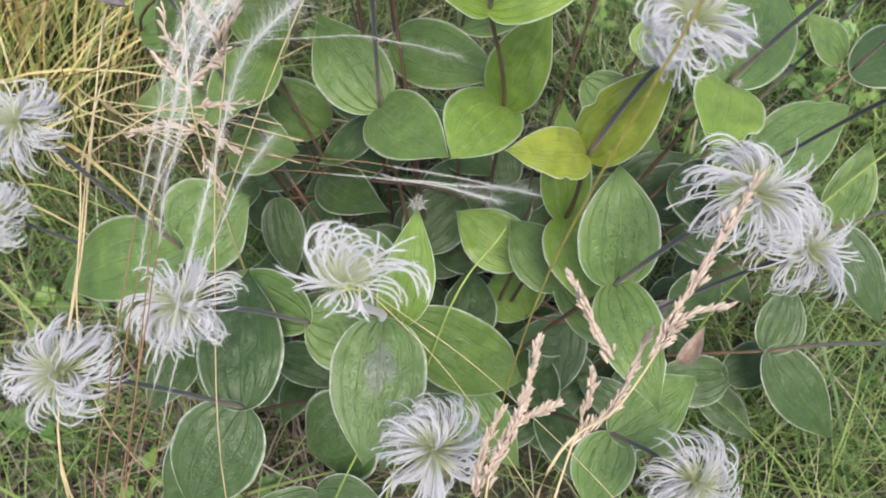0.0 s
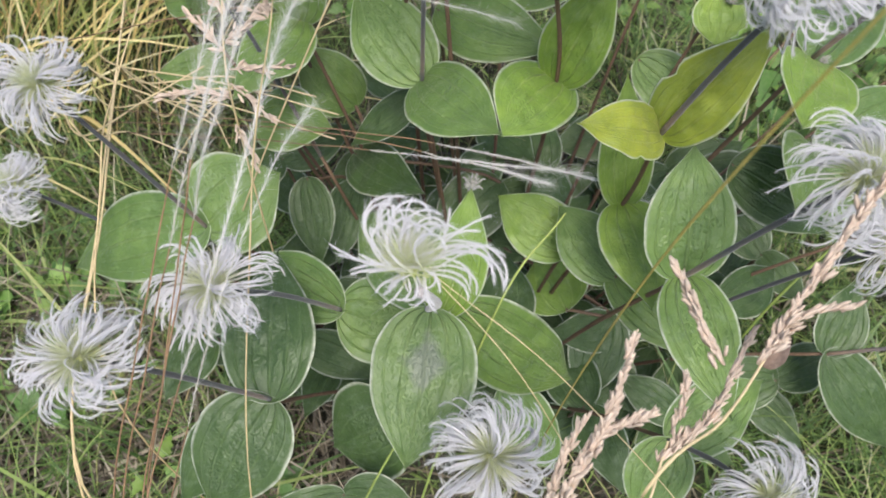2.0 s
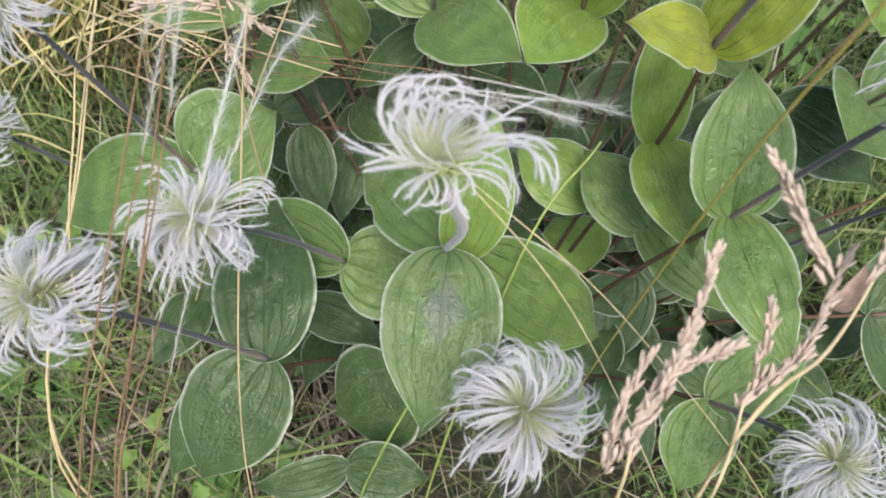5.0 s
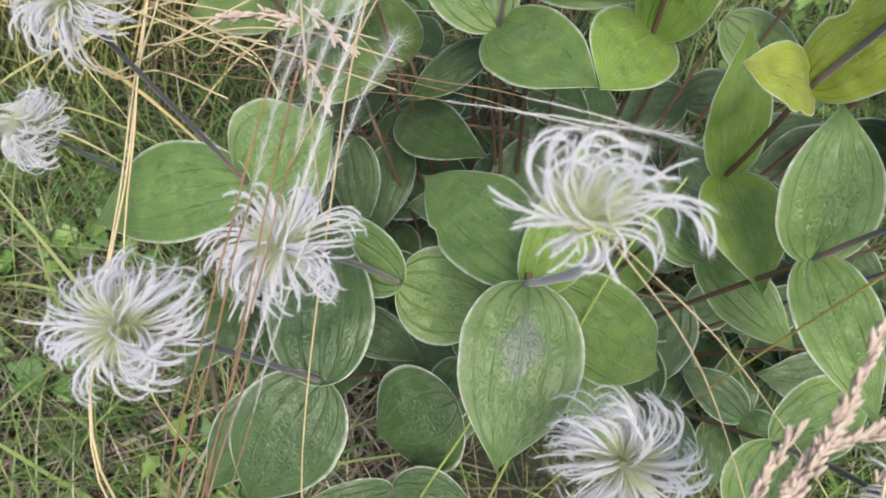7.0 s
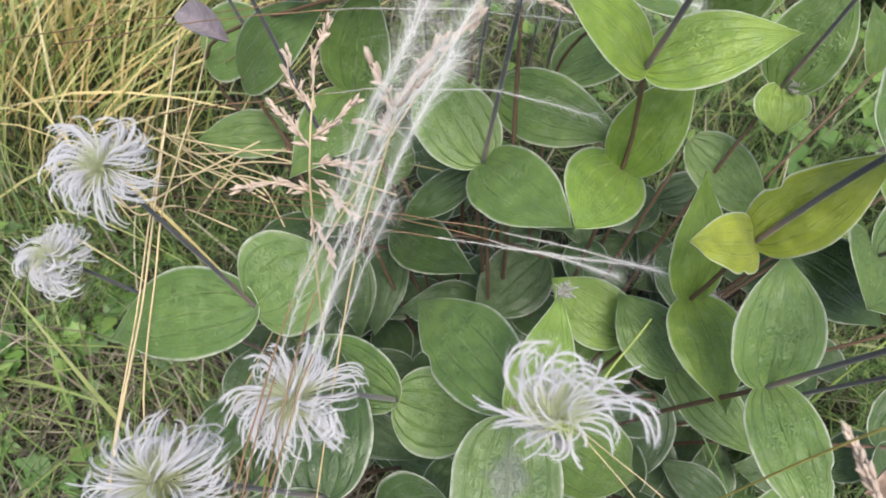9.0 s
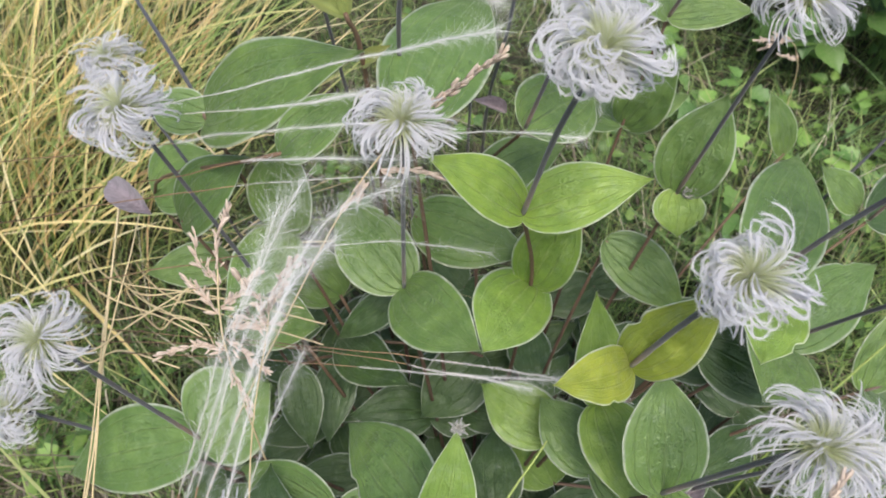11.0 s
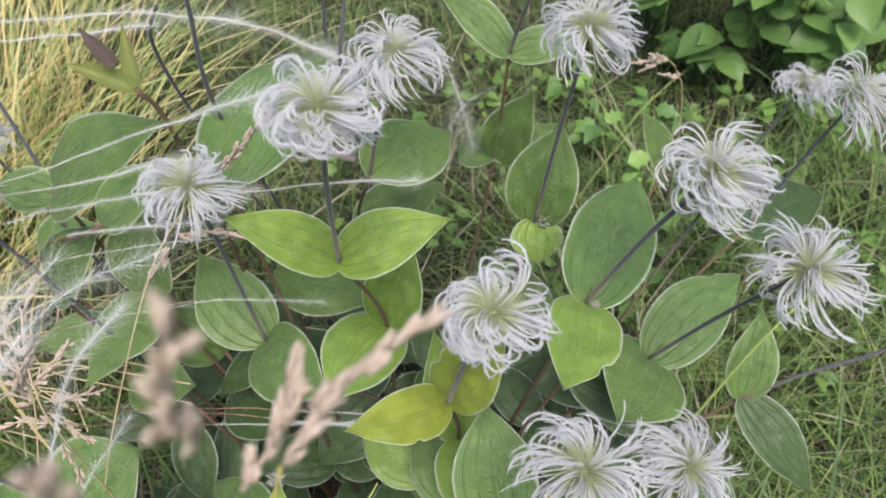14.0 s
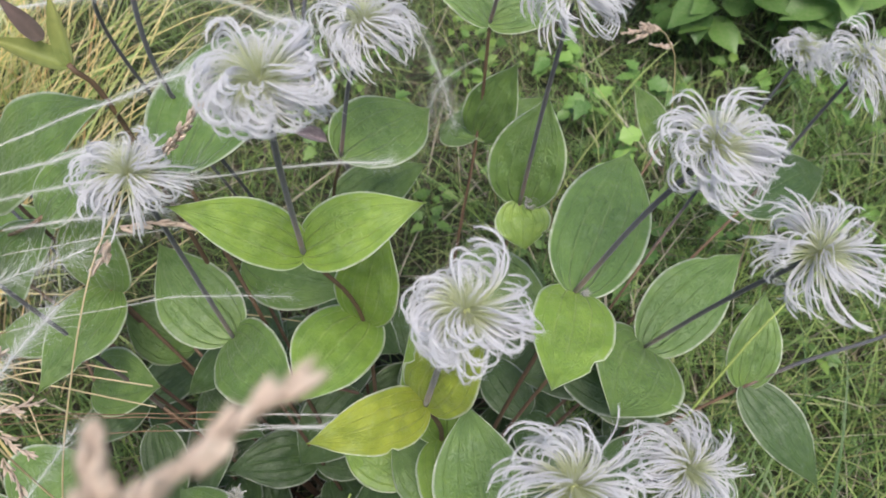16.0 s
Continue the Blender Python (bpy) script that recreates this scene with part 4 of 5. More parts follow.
shoot = thing("clematis_shoot", (0.061, 0.237, -0.010), "bare grey clematis stalk with a fluffy white seed head", "clematis", "shoots of the clematis clump")
stem(shoot, [(0.061, 0.237, -0.010), (0.117, 0.215, 0.180)], 0.0015, 0.0011)
stem(shoot, [(0.117, 0.215, 0.180), (0.145, 0.204, 0.267), (0.171, 0.194, 0.333)], 0.00128, 0.0011, "stalk", STALK, "grey hairy stalk")
seed_head(shoot, (0.173, 0.193, 0.341), (0.219, -0.185, 0.958), 0.0232, 173, 0.3, seed=18)


# bare stalks beside the clump, rising over it or leaning out
def bare_stalk(points, label="bare dark grey clematis stalk rising above the clump"):
    ob = thing("clematis_shoot", points[0], label, "clematis", "shoots of the clematis clump")
    stem(ob, points, 0.00128, 0.0011, "stalk", STALK, "grey hairy stalk")
    return ob


bare_stalk([(-0.045, 0.5, -0.01), (-0.04, 0.44, 0.25), (-0.034, 0.377, 0.426), (-0.027, 0.377, 0.492), (-0.02, 0.378, 0.56)])
bare_stalk([(0.02, 0.55, -0.01), (0.02, 0.49, 0.25), (0.026, 0.426, 0.396), (0.034, 0.449, 0.431), (0.045, 0.47, 0.47)])
bare_stalk([(0.008, 0.58, -0.01), (0.01, 0.54, 0.2), (0.012, 0.499, 0.357), (0.015, 0.501, 0.397), (0.018, 0.503, 0.45)])
bare_stalk([(-0.147, 0.383, 0.374), (-0.159, 0.405, 0.383), (-0.196, 0.464, 0.395), (-0.25, 0.55, 0.41)], "long dark clematis stalk leaning out of a leaf pair")
bare_stalk([(-0.08, 0.56, -0.01), (-0.082, 0.51, 0.2), (-0.082, 0.461, 0.36), (-0.081, 0.451, 0.42), (-0.06, 0.425, 0.46)])
bare_stalk([(0.258, 0.271, 0.22), (0.29, 0.275, 0.235), (0.34, 0.28, 0.245), (0.4, 0.29, 0.25)], "dark clematis stalk leaning out over the grass")
bare_stalk([(0.221, 0.202, 0.17), (0.26, 0.2, 0.19), (0.31, 0.195, 0.2), (0.37, 0.19, 0.205)], "dark clematis stalk leaning out over the grass")
bare_stalk([(0.132, 0.466, 0.367), (0.137, 0.462, 0.39), (0.143, 0.458, 0.413), (0.15, 0.455, 0.44)])


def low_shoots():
    """Short shoots that fill the inside of the clump, shade put into their leaf colour."""
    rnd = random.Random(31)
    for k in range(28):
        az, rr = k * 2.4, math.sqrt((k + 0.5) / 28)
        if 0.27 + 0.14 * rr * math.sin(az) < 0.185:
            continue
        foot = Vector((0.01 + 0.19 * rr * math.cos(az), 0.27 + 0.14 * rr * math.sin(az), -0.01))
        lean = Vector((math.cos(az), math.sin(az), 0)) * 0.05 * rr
        shoot = thing("clematis_shoot", foot, "short inner clematis shoot with paired green leaves coloured dark for shade", "clematis", "shoots of the clematis clump")
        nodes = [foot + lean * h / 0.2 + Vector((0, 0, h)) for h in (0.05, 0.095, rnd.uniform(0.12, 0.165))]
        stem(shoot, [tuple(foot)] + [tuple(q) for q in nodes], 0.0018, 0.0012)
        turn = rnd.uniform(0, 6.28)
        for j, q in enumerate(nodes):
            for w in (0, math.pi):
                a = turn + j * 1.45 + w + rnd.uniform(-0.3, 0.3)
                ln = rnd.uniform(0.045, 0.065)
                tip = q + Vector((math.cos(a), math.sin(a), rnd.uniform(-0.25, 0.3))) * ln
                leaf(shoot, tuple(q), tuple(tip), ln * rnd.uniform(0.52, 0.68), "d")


low_shoots()


# ---- ground and grass ----
def ground():
    rnd = random.Random(3)
    def edge(k, n, near, far):
        t = 2 * k / n - 1
        return math.copysign(near * abs(t) + (far - near) * abs(t) ** 9, t)
    n = 120
    verts = []
    for j in range(n + 1):
        for i in range(n + 1):
            px, py = edge(i, n, 1.6, 300), edge(j, n, 1.6, 300) + 0.3
            z = 0.018 * noise.noise(Vector((px * 3, py * 3, 1))) + 0.008 * noise.noise(Vector((px * 16, py * 16, 4)))
            verts.append((px, py, z - 0.01))
    faces = [(j * (n + 1) + i, j * (n + 1) + i + 1, (j + 1) * (n + 1) + i + 1, (j + 1) * (n + 1) + i) for j in range(n) for i in range(n)]
    ob = new("ground", mesh_of("ground", verts, faces, [(v[0], v[1]) for v in verts], SOIL))
    tagged(ob, "brown soil with leaf litter under meadow grass", "ground", kind="structure")


ground()


def blades(name, label, count, place, material, rnd, segs=4):
    """Many blades in one mesh: place() gives root, heading, length, lean, droop and half width."""
    s = Soup()
    for _ in range(count):
        root, az, length, lean, droop, w = place(rnd)
        q, line = Vector(root), [Vector(root)]
        th = lean
        out = Vector((math.cos(az), math.sin(az), 0))
        for i in range(segs):
            q = q + (out * math.sin(th) + Vector((0, 0, 1)) * math.cos(th)) * length / segs
            th += droop / segs
            line.append(q)
        s.ribbon(line, Vector((-out.y, out.x, rnd.uniform(-0.5, 0.5))).normalized(), w)
    ob = new(name, s.mesh(name, material))
    return tagged(ob, label, "grass", kind="stuff")


def green_grass(rnd):
    while True:
        x, y = rnd.uniform(-1.5, 1.6), rnd.uniform(-0.9, 2.0)
        if rnd.random() < (math.hypot(x - 0.05, y - 0.55) - 0.75) / 0.7:
            continue
        if abs(x - 0.02) < 0.27 and 0.06 < y < 0.46 and rnd.random() < 0.62:
            continue
        if x < -0.08 and y < 0.36 and rnd.random() < 0.72:
            continue
        break
    return (x, y, -0.01), rnd.uniform(0, 6.28), rnd.uniform(0.04, 0.13), rnd.uniform(0.1, 1.2), rnd.uniform(0.2, 2.2), rnd.uniform(0.0003, 0.0008)


def tussock(rnd):
    x, y = min(rnd.gauss(-0.5, 0.11), -0.27 - rnd.random() * 0.1), max(rnd.gauss(0.66, 0.16), 0.42 + rnd.random() * 0.1)
    return (x, y, -0.01), rnd.gauss(0.35, 0.6), rnd.uniform(0.25, 0.52), rnd.uniform(0.05, 0.75), rnd.uniform(0.3, 1.3), rnd.uniform(0.0008, 0.0021)


def loose_blades(rnd):
    """Broader loose blades that lean out of the turf."""
    x, y = (rnd.uniform(-0.7, -0.14), rnd.uniform(-0.05, 0.45)) if rnd.random() < 0.55 else (rnd.uniform(0.18, 0.8), rnd.uniform(0.0, 0.7))
    return (x, y, -0.01), rnd.uniform(0, 6.28), rnd.uniform(0.1, 0.24), rnd.uniform(0.3, 1.1), rnd.uniform(0.2, 1.2), rnd.uniform(0.0009, 0.002)


def side_grass(rnd):
    """Longer blades on both sides of the clump."""
    if rnd.random() < 0.3:
        x, y = rnd.uniform(-0.7, -0.15), rnd.uniform(0.0, 0.45)
    else:
        x, y = rnd.uniform(0.12, 0.7), rnd.uniform(-0.05, 0.6)
    return (x, y, -0.01), rnd.uniform(0, 6.28), rnd.uniform(0.1, 0.2), rnd.uniform(0.1, 0.8), rnd.uniform(0.3, 1.4), rnd.uniform(0.0005, 0.0011)


blades("meadow_grass", "fine green meadow grass with some dry blades", 43000, green_grass, GRASS, random.Random(11))


def litter(rnd):
    """Dead blades lying flat between the living grass."""
    x, y = (rnd.uniform(-0.7, -0.08), rnd.uniform(-0.25, 0.32)) if rnd.random() < 0.7 else (rnd.uniform(-0.8, 0.4), rnd.uniform(-0.2, 1.0))
    return (x, y, rnd.uniform(0.002, 0.02)), rnd.uniform(0, 6.28), rnd.uniform(0.03, 0.12), rnd.uniform(1.1, 1.5), rnd.uniform(-0.1, 0.35), rnd.uniform(0.0005, 0.0014)


LITTER = blade_material("dead_grass", ((0.0, (0.05, 0.036, 0.024)), (0.55, (0.1, 0.075, 0.05)), (0.88, (0.2, 0.16, 0.11)), (1.0, (0.42, 0.37, 0.28))), 0.1)
blades("dead_grass_litter", "grey-brown dead grass blades lying on the soil", 6500, litter, LITTER, random.Random(19), 3)


def outer_grass(rnd):
    """Coarser meadow round about, thinning out into the distance."""
    a, rr = rnd.uniform(0, 6.283), 0.8 + 3.4 * rnd.random() ** 1.6
    return (0.05 + rr * math.cos(a), 0.5 + rr * math.sin(a), -0.01), rnd.uniform(0, 6.28), rnd.uniform(0.08, 0.22), rnd.uniform(0.1, 1.0), rnd.uniform(0.2, 1.6), rnd.uniform(0.001, 0.0026)


blades("outer_meadow_grass", "coarse green meadow grass with dry blades round the clump", 34000, outer_grass, GRASS, random.Random(17), 3)
blades("broad_meadow_grass", "broad loose green and straw grass blades beside the clump", 420, loose_blades, GRASS, random.Random(23), 6)
blades("long_meadow_grass", "long thin green grass blades beside the clump", 3400, side_grass, GRASS, random.Random(13), 6)
blades("yellow_tussock", "tussock of long straw-yellow and green arching grass", 820, tussock, TUSSOCK, random.Random(12), 8)


def herb_leaves(name, label, spots, rnd, size, material, kind="stuff"):
    """Low broad-leaved herbs: sprigs of folded oval leaves on thin stems, in one mesh."""
    s = Soup()
    for cx, cy, h in spots:
        top = Vector((cx, cy, h))
        s.tube([Vector((cx + rnd.uniform(-0.02, 0.02), cy, -0.01)), top * 0.5 + Vector((cx, cy, 0)) * 0.5, top], 0.0008, 0.0005, 4)
        for k in range(rnd.randint(4, 8)):
            az, ln = rnd.uniform(0, 6.28), size * rnd.uniform(0.6, 1.2)
            b = Vector((cx, cy, h * rnd.uniform(0.55, 1.0)))
            a = Vector((math.cos(az), math.sin(az), rnd.uniform(-0.25, 0.5))).normalized()
            up = Vector((rnd.gauss(0, 0.25), rnd.gauss(-0.25, 0.25), 1))
            up = (up - a * up.dot(a)).normalized()
            sd = up.cross(a)
            b = b + a * 0.008
            n0, rows = len(s.v), 7
            for i in range(rows + 1):
                t = i / rows
                w = ln * (0.38 if size > 0.03 else 0.3) * leaf_width(t) * (1 + (0.22 * math.cos(i * math.pi) if size < 0.03 else 0)) + 0.0002
                for u in (-1, -0.5, 0, 0.5, 1):
                    s.v.append(b + a * ln * t + sd * u * w + up * (0.22 * w * abs(u) - 0.25 * ln * t * t))
                    s.uv.append(((u + 1) / 2, t))
            for i in range(rows):
                for u in range(4):
                    q = n0 + i * 5 + u
                    s.f.append((q, q + 1, q + 6, q + 5))
    ob = new(name, s.mesh(name, material))
    return tagged(ob, label, "herbs", kind=kind)


def feathery_herbs(spots, rnd):
    """Finely cut low leaves: an arching rib with pairs of forked, thread-like leaflets, in one mesh."""
    s = Soup()
    for cx, cy, ln in spots:
        az, th = rnd.uniform(0, 6.28), rnd.uniform(0.3, 0.9)
        out, q = Vector((math.cos(az), math.sin(az), 0)), Vector((cx, cy, -0.01))
        side = Vector((-out.y, out.x, 0))
        line = [q]
        for i in range(9):
            q = q + (out * math.sin(th) + Vector((0, 0, 1)) * math.cos(th)) * ln / 9
            th += 0.13
            line.append(q)
        s.tube(line, 0.0006, 0.0003, 4)
        for i in range(2, 10):
            for w in (-1, 1):
                reach = ln * 0.26 * math.sin(math.pi * (i - 1) / 9.5) + 0.003
                d = (side * w + (line[i] - line[i - 1]).normalized() * 0.7 + Vector((0, 0, rnd.uniform(0, 0.4)))).normalized()
                tip = line[i] + d * reach
                s.ribbon([line[i], line[i].lerp(tip, 0.5), tip], Vector((d.y, -d.x, 0.3)).normalized(), 0.0005)
                for k in (0.35, 0.6, 0.8):
                    b = line[i].lerp(tip, k)
                    for v in (-1, 1):
                        e = (d + Vector((-d.y, d.x, 0.2)) * v * 0.9).normalized()
                        s.ribbon([b, b + e * reach * 0.22, b + e * reach * 0.42], Vector((e.y, -e.x, 0.3)).normalized(), 0.00045)
    ob = new("feathery_herbs", s.mesh("feathery_herbs", FERNY))
    return tagged(ob, "bright green feathery finely cut herb leaves in the turf", "herbs", kind="stuff")


def spread(n, x0, x1, y0, y1, h0, h1, rnd):
    return [(rnd.uniform(x0, x1), rnd.uniform(y0, y1), rnd.uniform(h0, h1)) for _ in range(n)]


r = random.Random(21)
herb_leaves("bush_leaves", "dark green broad-leaved bush behind the clematis", spread(190, 0.34, 1.2, 0.72, 1.35, 0.1, 0.26, r), r, 0.048, BUSH)
herb_leaves("broad_herbs", "bright green low herbs with lobed leaves in the grass", spread(26, 0.25, 0.75, 0.45, 0.85, 0.03, 0.1, r) + spread(14, -0.5, -0.16, 0.0, 0.35, 0.02, 0.05, r), r, 0.027, FERNY)
herb_leaves("low_herbs", "low green herbs with small oval leaves between grass", spread(70, 0.16, 0.8, 0.35, 0.88, 0.02, 0.08, r) + spread(45, -0.55, -0.13, -0.08, 0.4, 0.02, 0.07, r) + spread(25, -0.15, 0.2, 0.5, 0.9, 0.03, 0.08, r), r, 0.017, HERB)

feathery_herbs(spread(230, 0.14, 0.75, -0.05, 0.75, 0.04, 0.09, r) + spread(130, -0.55, -0.12, -0.12, 0.4, 0.035, 0.08, r), r)


# ---- feather grass and dry grasses ----
COLUMN = fibre_material("awn_column", (0.075, 0.046, 0.03), (0.28, 0.17, 0.095), 0.5, 500, 0.0, 0.0, 0.5)


def awn(points, wide=0.004, dense=26, column=0.4, hair=0.000024, shag=0.42, label="long white feathery awn of feather grass"):
    rnd = random.Random(int(abs(points[0][0]) * 1e4) + len(points))
    ob = thing("feather_grass_awn", points[0], label, "feather grass", "feather grass awns")
    line = [q + Vector((noise.noise(q * 45), noise.noise(q * 45 + Vector((7, 1, 3))), noise.noise(q * 45 + Vector((2, 9, 5))))) * 0.0012 for q in smooth_line(points, 14)]
    foot = int(len(line) * column)
    if foot > 1:
        s = Soup(points[0])
        s.tube(line[:foot + 1], 0.00034, 0.00025, 6, 0, 1, 0.2)
        part("column", s.mesh("column", COLUMN), ob, "twisted reddish-brown lower column")
    s = Soup(points[0])
    s.tube(line[foot:], 0.00014, 0.00005, 5)
    part("awn", s.mesh("awn", FEATHER), ob)
    s = Soup(points[0])
    n = len(line)
    for i in range(foot, n - 1):
        t = i / n
        for _ in range(int(dense * 1.6)):
            q = line[i].lerp(line[i + 1], rnd.random())
            d = (line[i + 1] - line[i]).normalized() * 1.5 + Vector((rnd.gauss(0, 1), rnd.gauss(0, 1), rnd.gauss(0, 1))) * (shag + 1.1 * t ** 6)
            s.hair(q, q + d.normalized() * wide * rnd.uniform(0.5, 1.9) * min(1, 0.3 + t) * (1 + 1.9 * t ** 8), hair)
    part("plume", s.mesh("plume", FEATHER), ob, "silky white hairs")
    return ob


# the leaning bundle
FOOT = [(-0.2, -0.14, -0.01), (-0.175, -0.08, 0.2)]
awn(FOOT + [(-0.145, 0.0, 0.31), (-0.119, 0.087, 0.39), (-0.102, 0.143, 0.432), (-0.082, 0.178, 0.474), (-0.068, 0.205, 0.497), (-0.06, 0.245, 0.489)], 0.005, 16, 0.56)
awn(FOOT + [(-0.14, 0.0, 0.3), (-0.114, 0.08, 0.385), (-0.093, 0.135, 0.44), (-0.074, 0.16, 0.485), (-0.06, 0.182, 0.505), (-0.05, 0.22, 0.498), (-0.03, 0.248, 0.478)], 0.006, 17, 0.52)
awn(FOOT + [(-0.139, 0.004, 0.3), (-0.114, 0.083, 0.383), (-0.097, 0.138, 0.436), (-0.081, 0.163, 0.478), (-0.069, 0.184, 0.496), (-0.058, 0.212, 0.492)], 0.005, 13, 0.64)
awn(FOOT + [(-0.142, 0.0, 0.3), (-0.114, 0.076, 0.38), (-0.103, 0.14, 0.392), (-0.09, 0.19, 0.415), (-0.075, 0.225, 0.44), (-0.056, 0.25, 0.446)], 0.005, 24, 0.5, 0.00003)
awn(FOOT + [(-0.138, 0.01, 0.29), (-0.11, 0.1, 0.37), (-0.094, 0.155, 0.395), (-0.084, 0.2, 0.394), (-0.078, 0.235, 0.378)], 0.0035, 16, 0.5, 0.00003)
awn(FOOT + [(-0.147, -0.004, 0.3), (-0.123, 0.08, 0.388), (-0.102, 0.138, 0.44), (-0.084, 0.17, 0.48), (-0.07, 0.196, 0.5), (-0.064, 0.225, 0.5)], 0.0055, 12, 0.62)
# lying across the clump
awn([(-0.21, 0.29, 0.3), (-0.12, 0.272, 0.315), (-0.03, 0.258, 0.318), (0.05, 0.25, 0.3), (0.085, 0.245, 0.28)], 0.0035, 34, 0.5, 0.00004, 0.25)
awn([(-0.2, 0.275, 0.3), (-0.11, 0.262, 0.312), (-0.02, 0.248, 0.318), (0.045, 0.245, 0.312)], 0.0035, 30, 0.5, 0.00004, 0.25)
awn([(-0.22, 0.285, 0.296), (-0.1, 0.268, 0.314), (-0.01, 0.252, 0.309), (0.03, 0.246, 0.301)], 0.0035, 28, 0.55, 0.00004, 0.25)
# high over the upper leaves
awn([(-0.165, 0.340, 0.423), (-0.104, 0.335, 0.443), (-0.044, 0.325, 0.468), (0.009, 0.310, 0.493)], 0.004, 36, 0.0, 0.000036, 0.25)
awn([(-0.133, 0.330, 0.432), (-0.090, 0.325, 0.441), (-0.062, 0.320, 0.450), (-0.039, 0.315, 0.456)], 0.0045, 26, 0.0, 0.00003, 0.4)
awn([(-0.34, 0.37, 0.345), (-0.25, 0.355, 0.375), (-0.17, 0.34, 0.399), (-0.124, 0.33, 0.417), (-0.059, 0.31, 0.443), (-0.011, 0.31, 0.438)], 0.0045, 26, 0.5, 0.000032, 0.35)
awn([(-0.054, 0.31, 0.442), (-0.009, 0.32, 0.426), (0.026, 0.345, 0.397), (0.064, 0.362, 0.371)], 0.004, 26, 0.0, 0.00003, 0.35)
awn([(-0.33, 0.35, 0.33), (-0.24, 0.34, 0.362), (-0.156, 0.33, 0.387), (-0.111, 0.32, 0.409), (-0.069, 0.31, 0.422), (-0.029, 0.31, 0.419)], 0.004, 24, 0.6, 0.00003, 0.35)
awn([(-0.157, 0.4, 0.479), (-0.114, 0.41, 0.471), (-0.068, 0.42, 0.461), (-0.018, 0.42, 0.449)], 0.009, 22, 0.0, 0.000026, 0.55)
awn([(-0.184, 0.42, 0.455), (-0.143, 0.42, 0.454), (-0.106, 0.43, 0.446), (-0.069, 0.44, 0.439)], 0.005, 24, 0.0, 0.00003, 0.35)
awn([(-0.041, 0.44, 0.439), (-0.012, 0.44, 0.428), (0.01, 0.45, 0.403), (0.022, 0.45, 0.395)], 0.009, 30, 0.0, 0.000024, 0.8)
awn([(0.085, 0.48, 0.369), (0.094, 0.48, 0.338), (0.101, 0.48, 0.305), (0.108, 0.48, 0.255)], 0.014, 16, 0.0, 0.00002, 1.0)
awn([(0.129, 0.5, 0.309), (0.107, 0.5, 0.299), (0.093, 0.5, 0.278), (0.081, 0.5, 0.238)], 0.012, 12, 0.0, 0.00002, 1.0)
awn([(-0.22, 0.28, 0.36), (-0.13, 0.28, 0.385), (-0.05, 0.285, 0.39), (0.01, 0.29, 0.37)], 0.003, 16, 0.4, 0.00003, 0.35)
awn([(-0.24, 0.31, 0.38), (-0.15, 0.3, 0.41), (-0.07, 0.3, 0.42), (0.0, 0.305, 0.41)], 0.003, 12, 0.5, 0.00003, 0.35)


OLIVE = fibre_material("olive_culm", (0.3, 0.26, 0.06), (0.42, 0.34, 0.1), 0.5, 400)


def dry_stem(points, r0=0.0008, r1=0.0006, label="thin dry straw-coloured grass stem", material=None):
    ob = thing("dry_grass", points[0], label, "grass stem", "loose grass stems")
    s = Soup(points[0])
    s.tube(smooth_line(points, 8), r0, r1, 6, 0, 1, 0.1)
    part("culm", s.mesh("culm", material or STRAW), ob)
    return ob


